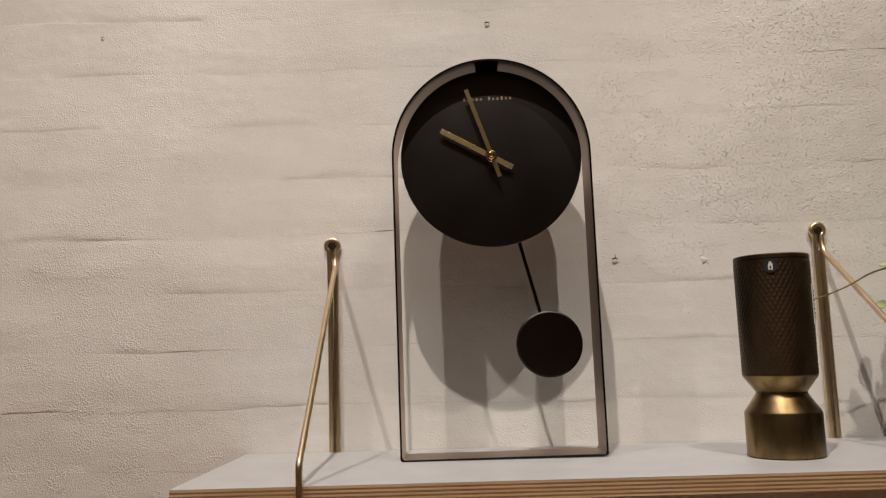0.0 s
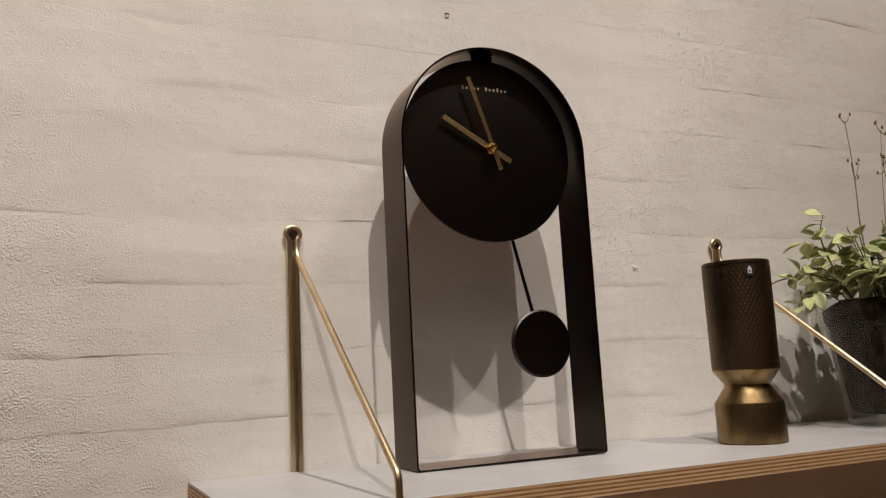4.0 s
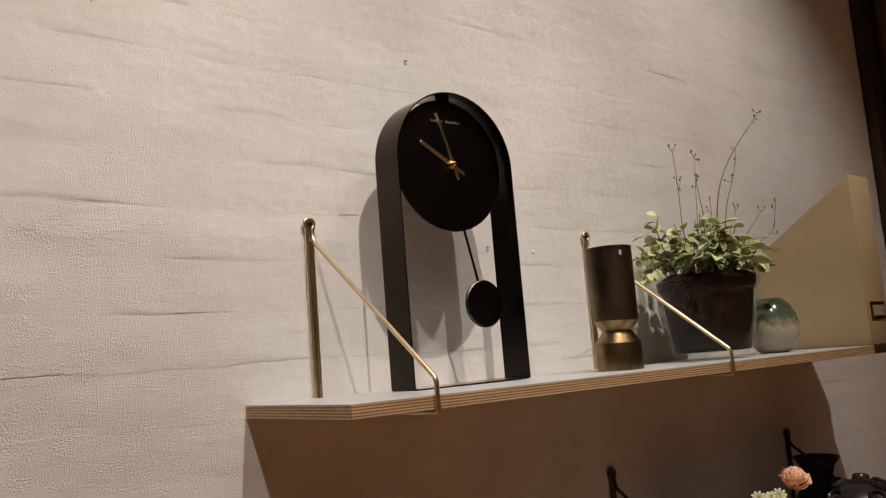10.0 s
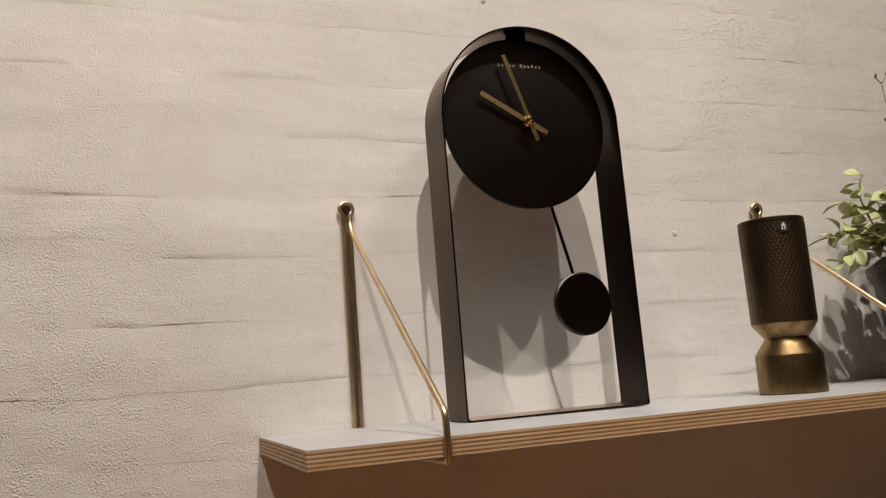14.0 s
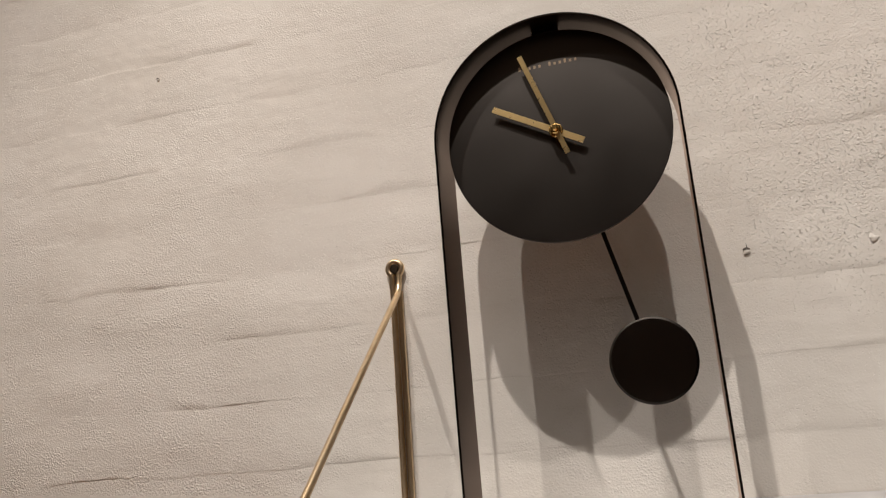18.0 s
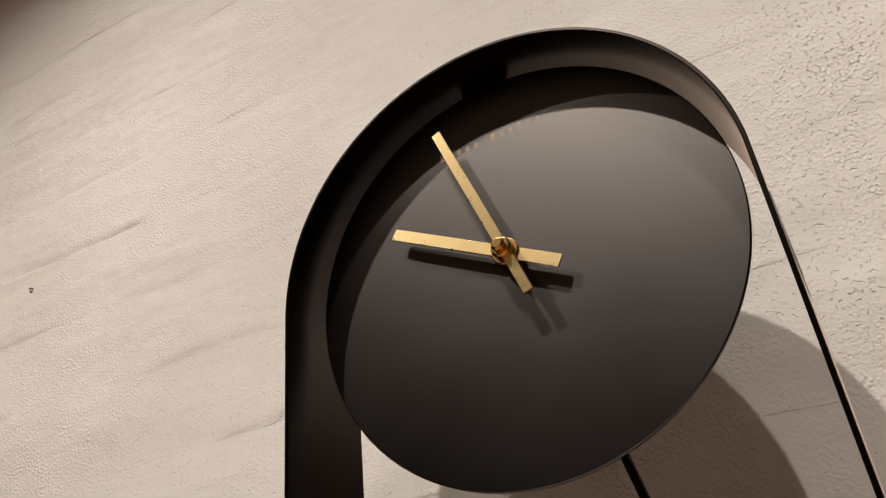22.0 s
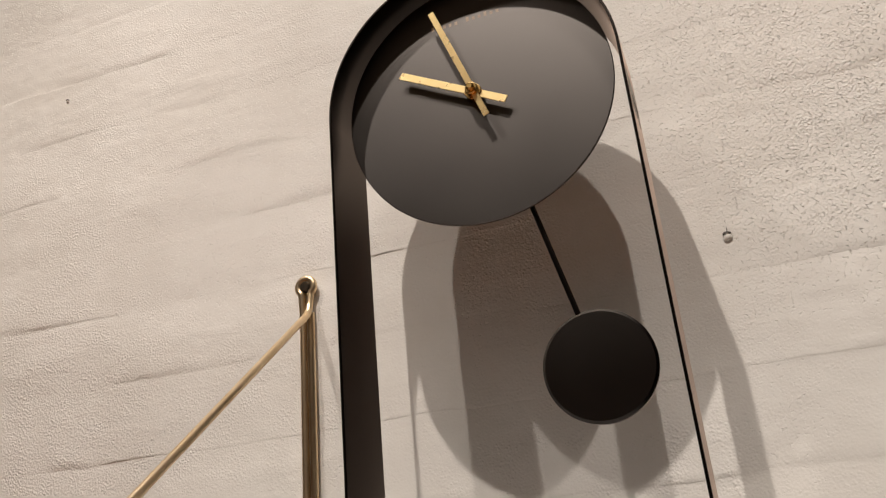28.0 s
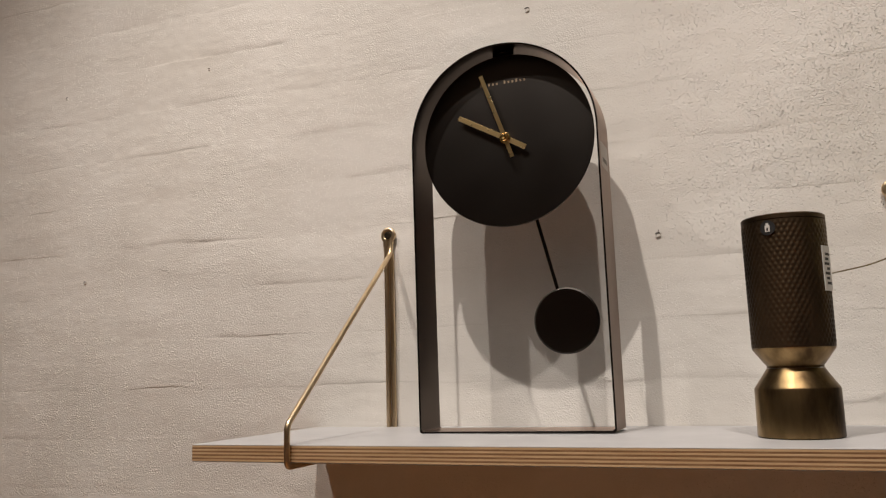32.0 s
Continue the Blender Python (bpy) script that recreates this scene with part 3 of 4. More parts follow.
xs_ = CX + HALF
sticker = part("price_sticker", box(xs_ - 0.0002, xs_ + 0.0003, -0.1065, -0.0690, 1.6665, 1.6930), CLEAR_STICKER, CLOCK, "clear price sticker on the side of the case", smooth=False)
for k, (a, b) in enumerate(((-0.0985, -0.0900), (-0.0885, -0.0840), (-0.0825, -0.0735))):
    part("sticker_bar", box(xs_ + 0.0002, xs_ + 0.0005, a, b, 1.6725, 1.6775), STICKER_INK, sticker, smooth=False)

CLOCK.rotation_euler = (radians(0.15), radians(-0.33), radians(-0.55))
CLOCK.location.z += 0.0005

# ---------------------------------------------------------------- the grinder
GX, GY = 0.2948, -0.147
GRINDER = thing("pepper_grinder", (GX, GY, SHELF_Z), "antique brass pepper grinder with a knurled dark upper half", "grinder")
gc = (GX, GY, SHELF_Z)
part("base", lathe([(0, 0.0003), (0.0345, 0.0003), (0.0356, 0.0013), (0.0354, 0.0414), (0.0348, 0.0428), (0.0246, 0.0578), (0.0240, 0.0592), (0, 0.0592)], gc, 64), OLD_BRASS, GRINDER, "worn antique brass base")
part("neck", lathe([(0, 0.0594), (0.0236, 0.0594), (0.0234, 0.0612), (0.0246, 0.0626), (0.0342, 0.0756), (0.0346, 0.0768), (0, 0.0768)], gc, 64), OLD_BRASS, GRINDER)


def knurled_body():
    """The upper half: rows of small diamonds raised on the drum."""
    bm = bmesh.new()
    z0, z1, around, rows = 0.0770, 0.1874, 252, 130
    rings = []
    for i in range(rows + 1):
        z = z0 + (z1 - z0) * i / rows
        ring = []
        for j in range(around):
            a = 2 * math.pi * j / around
            u, v = 46 * a / 2, math.pi * z / 0.0082
            ridge = abs(math.sin(u + v)) * abs(math.sin(u - v))
            fade = min(1, (z - z0) / 0.002, (z1 - z) / 0.004)
            r = 0.0345 + 0.0007 * (z - z0) / (z1 - z0) + 0.00066 * max(0, fade) * (ridge - 0.35)
            ring.append(bm.verts.new((GX + r * math.cos(a), GY + r * math.sin(a), SHELF_Z + z)))
        rings.append(ring)
    for a, b in zip(rings, rings[1:]):
        for j in range(around):
            bm.faces.new((a[j], a[(j + 1) % around], b[(j + 1) % around], b[j]))
    bm.faces.new(rings[0][::-1])
    bm.faces.new(rings[-1])
    return bm


drum = part("upper_body", knurled_body(), DARK_BRASS, GRINDER, "knurled darkened brass upper half")
part("top_cap", lathe([(0, 0.1876), (0.0345, 0.1876), (0.0353, 0.1882), (0.0353, 0.1916), (0.0345, 0.1924), (0.012, 0.1912), (0, 0.1910)], gc, 64), DARK_BRASS, GRINDER, "smooth dark brass cap")


def on_drum(angle, z, wide, tall, proud, mat, parent, name, label="", round_=False):
    """A small curved plate lying on the drum; angle in degrees from -y towards +x."""
    bm = bmesh.new()
    r = 0.0356 + proud
    n = 10
    loop = []
    if round_:
        loop = [(wide / 2 * math.cos(2 * math.pi * k / 24), tall / 2 * math.sin(2 * math.pi * k / 24)) for k in range(24)]
        mid = [bm.verts.new((GX + (r - d) * math.sin(radians(angle)), GY - (r - d) * math.cos(radians(angle)), SHELF_Z + z)) for d in (0, 0.0012)]
        rings = []
        for d in (0, 0.0012):
            rings.append([bm.verts.new((GX + (r - d) * math.sin(radians(angle) + s / r), GY - (r - d) * math.cos(radians(angle) + s / r), SHELF_Z + z + h)) for s, h in loop])
        for k in range(24):
            i = (k + 1) % 24
            bm.faces.new((mid[0], rings[0][k], rings[0][i]))
            bm.faces.new((mid[1], rings[1][i], rings[1][k]))
            bm.faces.new((rings[0][k], rings[1][k], rings[1][i], rings[0][i]))
    else:
        grid = [[[bm.verts.new((GX + (r - d) * math.sin(radians(angle) + (k / n - 0.5) * wide / r), GY - (r - d) * math.cos(radians(angle) + (k / n - 0.5) * wide / r), SHELF_Z + z + h)) for k in range(n + 1)] for h in (-tall / 2, tall / 2)] for d in (0, 0.0008)]
        (a, b), (c, e) = grid
        for k in range(n):
            bm.faces.new((a[k], a[k + 1], b[k + 1], b[k]))
            bm.faces.new((c[k], e[k], e[k + 1], c[k + 1]))
            bm.faces.new((b[k], b[k + 1], e[k + 1], e[k]))
            bm.faces.new((a[k], c[k], c[k + 1], a[k + 1]))
        bm.faces.new((a[0], b[0], e[0], c[0]))
        bm.faces.new((a[n], c[n], e[n], b[n]))
    return part(name, bm, mat, parent, label)


on_drum(-22, 0.1800, 0.0130, 0.0130, 0.0006, INK, drum, "badge", "round black badge with a small pale mark", True)
on_drum(-22, 0.1793, 0.0042, 0.0058, 0.0009, STICKER, drum, "badge_mark")
on_drum(-22, 0.1831, 0.0022, 0.0018, 0.0009, STICKER, drum, "badge_mark")
on_drum(-22, 0.1787, 0.0014, 0.0026, 0.0011, INK, drum, "badge_mark")
on_drum(66, 0.1435, 0.0165, 0.0390, 0.0006, STICKER, drum, "price_sticker", "white paper price sticker")
for k in range(7):
    on_drum(66 + (-3 if k % 3 else 0), 0.1305 + k * 0.0042, 0.006 if k % 2 else 0.009, 0.0022, 0.0008, INK, drum, "sticker_bar")

# ---------------------------------------------------------------- potted plant
PX, PY = 0.571, -0.132
POT = thing("plant_pot", (PX, PY, SHELF_Z), "clear glass plant pot with a stepped rim, full of dark soil", "plant pot")
pc = (PX, PY, SHELF_Z)
GLASS_OUT = [(0, 0.0003), (0.066, 0.0003), (0.0700, 0.003), (0.0708, 0.014), (0.0840, 0.110), (0.0858, 0.1160), (0.0905, 0.1195), (0.0922, 0.125), (0.0945, 0.1590), (0.0938, 0.1605)]
GLASS_IN = [(0.0922, 0.159), (0.0900, 0.126), (0.0882, 0.1225), (0.0836, 0.119), (0.0815, 0.110), (0.0680, 0.0175), (0.065, 0.0140), (0, 0.0140)]
pot_glass = part("glass", lathe(GLASS_OUT + GLASS_IN, pc, 72), GLASS, POT, "clear glass vessel with a thick base")
pot_glass.visible_shadow = False


def soil():
    bm = lathe([(0, 0.0150), (0.0610, 0.0150), (0.0655, 0.0185), (0.0785, 0.110), (0.0795, 0.1180), (0.0820, 0.1230), (0.0855, 0.129), (0.0868, 0.141), (0.070, 0.151), (0.040, 0.153), (0, 0.154)], pc, 72,
               wobble=lambda a, z: 1 - 0.022 * abs(noise.noise((a * 5, z * 90, 3.0))))
    for v in bm.verts:
        if v.co.z > SHELF_Z + 0.140:
            v.co.z += 0.006 * noise.noise(v.co * 90)
    return bm


part("soil", soil(), SOIL, POT, "dark damp potting soil")
rng = random.Random(11)
PLANT = thing("succulent_plant", (PX, PY, SHELF_Z + 0.150), "leafy green succulent with tall dry flower stalks in the glass pot", "plant")


def leaf_mesh(name, long, wide, curl, mat):
    """A fleshy oval leaf on a short stalk, slightly folded along its middle."""
    bm = bmesh.new()
    shape = (0.06, 0.10, 0.55, 0.86, 1.0, 0.92, 0.62, 0.10)
    rows = []
    for i, half in enumerate(shape):
        s = i / (len(shape) - 1)
        lift = curl * s * s * long
        rows.append([bm.verts.new((t * half * wide / 2, s * long, lift + 0.18 * half * wide * t * t)) for t in (-1, -0.5, 0, 0.5, 1)])
    low = [[bm.verts.new(v.co - Vector((0, 0, 0.0012))) for v in row] for row in rows]
    for a, b in zip(rows, rows[1:]):
        for k in range(4):
            bm.faces.new((a[k], a[k + 1], b[k + 1], b[k]))
    for a, b in zip(low, low[1:]):
        for k in range(4):
            bm.faces.new((a[k], b[k], b[k + 1], a[k + 1]))
    for a, b, c, e in zip(rows, rows[1:], low, low[1:]):
        bm.faces.new((a[0], b[0], e[0], c[0]))
        bm.faces.new((a[4], c[4], e[4], b[4]))
    for row, under in ((rows[-1], low[-1]), (rows[0], low[0])):
        for k in range(4):
            bm.faces.new((row[k], row[k + 1], under[k + 1], under[k]))
    return mesh_of(name, bm, mat)


LEAVES = [leaf_mesh("leaf", 0.036, 0.021, -0.25, LEAF), leaf_mesh("leaf", 0.030, 0.019, 0.10, LEAF), leaf_mesh("leaf", 0.040, 0.017, -0.45, LEAF), leaf_mesh("leaf", 0.033, 0.020, -0.10, LEAF), leaf_mesh("leaf", 0.024, 0.013, -0.1, LEAF_DARK)]


def lay_leaf(place, way, size, name="leaf", owner=None):
    owner = owner or PLANT
    w = Vector(way).normalized()
    side = w.cross(Vector((0, 0, 1)))
    side = side.normalized() if side.length > 0.05 else Vector((1, 0, 0))
    up_ = side.cross(w)
    turn = Matrix((side, w, up_)).transposed().to_4x4() @ Matrix.Rotation(rng.uniform(-0.8, 0.8), 4, "Y")
    share(name, rng.choice(LEAVES), owner, Matrix.Translation(Vector(place) - BASE[owner.name]) @ turn @ Matrix.Scale(size, 4))


crown = Vector((PX, PY, SHELF_Z + 0.150))
for k in range(62):
    a = rng.uniform(0, 2 * math.pi)
    out = rng.random() ** 0.55
    root = crown + Vector((0.060 * out * math.cos(a), 0.056 * out * math.sin(a), 0))
    high = rng.uniform(0.022, 0.112) * (1.05 - 0.5 * out * out)
    tip = root + Vector((0.046 * out * math.cos(a), 0.042 * out * math.sin(a), high))
    mid = (root + tip) / 2 + Vector((rng.uniform(-0.008, 0.008), rng.uniform(-0.008, 0.008), 0.008))
    line = [root, mid, tip]
    part("stem", tube(fillet(line, 0.02, 4), 0.0011, 5, 0.6), STEM, PLANT)
    for n in range(rng.randint(4, 6)):
        s = rng.uniform(0.4, 1.0)
        spot_ = root.lerp(mid, s * 2) if s < 0.5 else mid.lerp(tip, s * 2 - 1)
        b = a + rng.uniform(-1.6, 1.6)
        lay_leaf(spot_, (math.cos(b), math.sin(b), rng.uniform(-0.5, 0.35)), rng.uniform(0.65, 1.1))


def seat(x, z):
    """A place of the plant's fan of shoots, which stands askew over the pot."""
    d = (x - PX) * 0.19
    return Vector((x - 1.78 * d, -0.13 - d, z - 0.58 * d * (z - 1.46) / 0.42))


# shoots that hang over the rim
for points in (((0.47, 1.565), (0.43, 1.592), (0.385, 1.572)), ((0.47, 1.570), (0.44, 1.610), (0.405, 1.617)), ((0.47, 1.555), (0.42, 1.560), (0.37, 1.535)),
               ((0.66, 1.570), (0.73, 1.600), (0.80, 1.605)), ((0.66, 1.580), (0.72, 1.610), (0.765, 1.622)), ((0.67, 1.560), (0.75, 1.575), (0.79, 1.568)),
               ((0.46, 1.58), (0.435, 1.625), (0.448, 1.652))):
    root, mid, tip = [seat(*p) for p in points]
    part("stem", tube(fillet([root, mid, tip], 0.03, 5), 0.0012, 6, 0.6), STEM, PLANT)
    for n in range(7):
        s = 0.35 + 0.65 * n / 6
        spot_ = root.lerp(mid, s * 2) if s < 0.5 else mid.lerp(tip, s * 2 - 1)
        b = math.atan2(tip.y - root.y, tip.x - root.x) + (0.9 if n % 2 else -0.9)
        lay_leaf(spot_, (math.cos(b), math.sin(b), rng.uniform(-0.4, 0.3)), rng.uniform(0.55, 0.85))

# a bare runner that reaches behind the grinder
line = [Vector(p) for p in ((0.500, -0.105, 1.575), (0.470, -0.092, 1.586), (0.430, -0.074, 1.578), (0.407, -0.070, 1.564), (0.372, -0.070, 1.551), (0.338, -0.066, 1.5455))]
part("runner", tube(fillet(line, 0.012, 4), 0.0011, 6, 0.6), STEM, PLANT, "thin bare runner")
for place, way in (((0.447, -0.085, 1.586), (-0.2, -0.3, -1.0)), ((0.458, -0.09, 1.588), (-0.5, -0.2, 0.8)), ((0.466, -0.095, 1.586), (0.1, -0.5, -0.9)), ((0.452, -0.11, 1.600), (-0.3, -0.2, 0.5)), ((0.462, -0.105, 1.565), (-0.3, -0.5, -0.7))):
    lay_leaf(place, way, rng.uniform(0.6, 0.85))


def stalk(points, buds, thick=0.0010):
    """A dry flower stalk with small buds at the end of short twigs."""
    pts = [seat(*p) for p in points]
    st = part("flower_stalk", tube(fillet(pts, 0.05, 6), thick, 6, 0.5), STEM, PLANT, "thin dry flower stalk")
    for s, dx, dz in buds:
        at = s * (len(pts) - 1)
        i = min(int(at), len(pts) - 2)
        p = pts[i].lerp(pts[i + 1], at - i)
        q = p + Vector((dx, rng.uniform(-0.006, 0.006), dz))
        part("twig", tube([p, (p + q) / 2 + Vector((0, 0, -0.002)), q], 0.0007, 5, 0.7), STEM, st)
        for n in range(rng.randint(1, 2)):
            b = bmesh.new()
            bmesh.ops.create_icosphere(b, subdivisions=1, radius=0.0018, matrix=Matrix.Translation(q + Vector((rng.uniform(-0.003, 0.003), rng.uniform(-0.003, 0.003), rng.uniform(0, 0.004)))) @ Matrix.Diagonal((0.8, 0.8, 1.6, 1)))
            part("bud", b, BUD, st)


stalk([(0.640, 1.60), (0.635, 1.65), (0.660, 1.725), (0.716, 1.79), (0.800, 1.862), (0.829, 1.890)], [(0.99, 0.009, 0.002), (0.99, -0.007, 0.005), (0.82, 0.004, 0.010), (0.82, 0.008, 0.002)], 0.0014)
stalk([(0.655, 1.60), (0.672, 1.68), (0.715, 1.745), (0.733, 1.797)], [(0.60, 0.002, 0.012), (0.60, -0.016, 0.002), (0.8, -0.003, 0.010), (0.98, 0.002, 0.006)])
stalk([(0.526, 1.60), (0.520, 1.640), (0.522, 1.710), (0.516, 1.775)], [(0.99, -0.009, 0.008), (0.99, 0.009, 0.009), (0.62, -0.010, 0.020), (0.62, 0.012, 0.022), (0.62, 0.014, 0.006)])
stalk([(0.606, 1.61), (0.591, 1.676), (0.583, 1.725)], [(0.98, -0.006, 0.006), (0.98, 0.004, 0.008), (0.9, -0.008, -0.004), (0.95, 0.0, 0.012)])
stalk([(0.570, 1.61), (0.576, 1.690), (0.588, 1.770)], [(0.98, 0.007, 0.004), (0.98, -0.004, 0.012), (0.98, 0.010, -0.004)], 0.0006)
stalk([(0.700, 1.60), (0.740, 1.635), (0.797, 1.680)], [(0.98, 0.004, 0.004), (0.98, -0.004, 0.006)])
stalk([(0.700, 1.585), (0.775, 1.615), (0.832, 1.640), (0.850, 1.700)], [(0.9, 0.002, 0.008), (0.98, -0.002, 0.006), (0.6, 0.016, 0.0), (0.7, -0.01, 0.006)])
stalk([(0.620, 1.61), (0.622, 1.690)], [(0.98, 0.003, 0.004), (0.7, -0.004, 0.008)], 0.0009)
stalk([(0.690, 1.62), (0.705, 1.680)], [(0.98, 0.012, 0.004), (0.98, -0.004, 0.006)], 0.0006)

# ---------------------------------------------------------------- egg vase
VX, VY = 0.778, -0.130
VASE = thing("egg_vase", (VX, VY, SHELF_Z), "small round cream ceramic vase with a green glazed top", "vase")
part("body", lathe([(0, 0.0008), (0.024, 0.0008), (0.031, 0.004), (0.043, 0.018), (0.0500, 0.038), (0.0505, 0.054), (0.0460, 0.074), (0.0375, 0.091), (0.026, 0.102), (0.0185, 0.1055), (0.0160, 0.1040), (0.0140, 0.096), (0, 0.094)], (VX, VY, SHELF_Z), 64), GLAZE, VASE)
part("foot", lathe([(0, 0.0002), (0.0235, 0.0002), (0.0235, 0.0010), (0, 0.0010)], (VX, VY, SHELF_Z), 40), BLACK_CLAY, VASE, "unglazed dark foot")

# ---------------------------------------------------------------- magazine file
FX, FW = 0.952, 0.088
FILE = thing("magazine_file", (FX + FW / 2, -0.12, SHELF_Z), "beige board magazine file with a slanted side and label holder", "magazine file")
yf, yb, zt, zb = -0.236, -0.004, 1.741, 1.596
side = [(yf, SHELF_Z + 0.0004), (yb, SHELF_Z + 0.0004), (yb, zb), (yf, zt)]


def side_panel(x0, x1):
    bm = bmesh.new()
    f = bm.faces.new([bm.verts.new((x0, y, z)) for y, z in side])
    made = bmesh.ops.extrude_face_region(bm, geom=[f])
    bmesh.ops.translate(bm, vec=(x1 - x0, 0, 0), verts=[v for v in made["geom"] if isinstance(v, bmesh.types.BMVert)])
    bmesh.ops.bevel(bm, geom=bm.edges[:], offset=0.0005, segments=1, affect="EDGES")
    return bm


part("side_panel", side_panel(FX, FX + 0.002), BEIGE, FILE)
part("side_panel", side_panel(FX + FW - 0.002, FX + FW), BEIGE, FILE)
part("front_panel", box(FX + 0.0021, FX + FW - 0.0021, yf, yf + 0.002, SHELF_Z + 0.0004, zt, 0.0005), BEIGE, FILE)
part("back_panel", box(FX + 0.0021, FX + FW - 0.0021, yb - 0.002, yb, SHELF_Z + 0.0004, zb, 0.0005), BEIGE, FILE)
part("bottom_panel", box(FX + 0.0021, FX + FW - 0.0021, yf + 0.0021, yb - 0.0021, SHELF_Z + 0.0004, SHELF_Z + 0.0024), BEIGE, FILE)
holder = part("label_holder", box(FX + 0.014, FX + FW - 0.014, yf - 0.0022, yf - 0.0002, 1.447, 1.482, 0.0008), OLD_BRASS, FILE, "brass label holder")
part("label_card", box(FX + 0.020, FX + FW - 0.020, yf - 0.0030, yf - 0.0023, 1.454, 1.475), CARD, holder, "small brown paper label")

# ---------------------------------------------------------------- lower shelf and what stands on it
LOW_Z = 0.982
plywood_shelf("wall_shelf", 0.30, 1.30, LOW_Z, 0.250, 0.0150, "lower plywood wall shelf in shade under the first", LAMINATE)
wire_bracket(0.412, 1.215, LOW_Z, 0.250, 0.015, BRONZE, "bent dark bronze rod shelf bracket", 0.02, 0.0030)
wire_bracket(1.000, 1.216, LOW_Z, 0.250, 0.015, BLACK_IRON, "bent black iron rod shelf bracket", 0.02, 0.0030)

BV = (0.905, -0.115)
BVASE = thing("black_vase", (*BV, LOW_Z), "matt black clay vase with a wide flared rim", "vase")
part("body", lathe([(0, 0.0004), (0.034, 0.0004), (0.042, 0.004), (0.055, 0.045), (0.056, 0.080), (0.044, 0.125), (0.029, 0.152), (0.0270, 0.164), (0.032, 0.184), (0.0435, 0.1990), (0.0435, 0.2015), (0.0405, 0.2015), (0.029, 0.184), (0.023, 0.165), (0.025, 0.150), (0.030, 0.120), (0, 0.118)], (*BV, LOW_Z), 48), BLACK_CLAY, BVASE)

SV = (0.914, -0.190)
SVASE = thing("ceramic_vase", (*SV, LOW_Z), "dark grey glazed round vase covered with small cups", "vase")
part("body", lathe([(0, 0.0004), (0.038, 0.0004), (0.050, 0.004), (0.080, 0.035), (0.092, 0.070), (0.088, 0.100), (0.070, 0.130), (0.046, 0.150), (0.030, 0.156), (0.026, 0.154), (0.024, 0.140), (0, 0.138)], (*SV, LOW_Z + 0.0), 56, wobble=lambda a, z: 1 + 0.02 * noise.noise((3 * math.cos(a), 3 * math.sin(a), z * 30))), DARK_GLAZE, SVASE)


def cup(owner, centre, way):
    w = Vector(way).normalized()
    bm = lathe([(0, -0.004), (0.015, -0.004), (0.0165, 0.003), (0.0155, 0.010), (0.0135, 0.0125), (0.0110, 0.011), (0.0095, 0.005), (0.006, 0.0035), (0.0055, 0.007), (0.004, 0.009), (0, 0.009)], (0, 0, 0), 24)
    bmesh.ops.transform(bm, matrix=Matrix.Translation(centre) @ w.to_track_quat("Z", "Y").to_matrix().to_4x4(), verts=bm.verts)
    part("cup", bm, DARK_GLAZE, owner, "small glazed cup with a raised centre")


for ring, (r, zz, tilt) in enumerate(((0.040, 0.150, 2.2), (0.066, 0.133, 0.9), (0.088, 0.100, 0.32), (0.090, 0.064, -0.1), (0.078, 0.032, -0.5))):
    count = (3, 6, 8, 8, 6)[ring]
    for k in range(count):
        a = 2 * math.pi * (k + 0.5 * (ring % 2)) / count + 0.35
        cup(SVASE, Vector((SV[0] + r * math.cos(a), SV[1] + r * math.sin(a), LOW_Z + zz)), (math.cos(a), math.sin(a), tilt))

BOWL = thing("black_bowl", (0.520, -0.110, LOW_Z), "small black clay jar on the lower shelf", "jar")
part("body", lathe([(0, 0.0004), (0.030, 0.0004), (0.036, 0.004), (0.044, 0.060), (0.042, 0.120), (0.036, 0.150), (0.0330, 0.1520), (0.0315, 0.149), (0.036, 0.118), (0.036, 0.04), (0, 0.036)], (0.520, -0.110, LOW_Z), 40), BLACK_CLAY, BOWL)

FV = (0.700, -0.180)
FVASE = thing("flower_vase", (*FV, LOW_Z), "small dark glass vase holding cut flowers", "vase")
part("body", lathe([(0, 0.0004), (0.028, 0.0004), (0.032, 0.004), (0.034, 0.05), (0.026, 0.085), (0.022, 0.100), (0.025, 0.108), (0.0225, 0.108), (0.0195, 0.100), (0.023, 0.083), (0.028, 0.05), (0, 0.02)], (*FV, LOW_Z), 40), BLACK_CLAY, FVASE)
top = Vector((FV[0], FV[1], LOW_Z + 0.104))


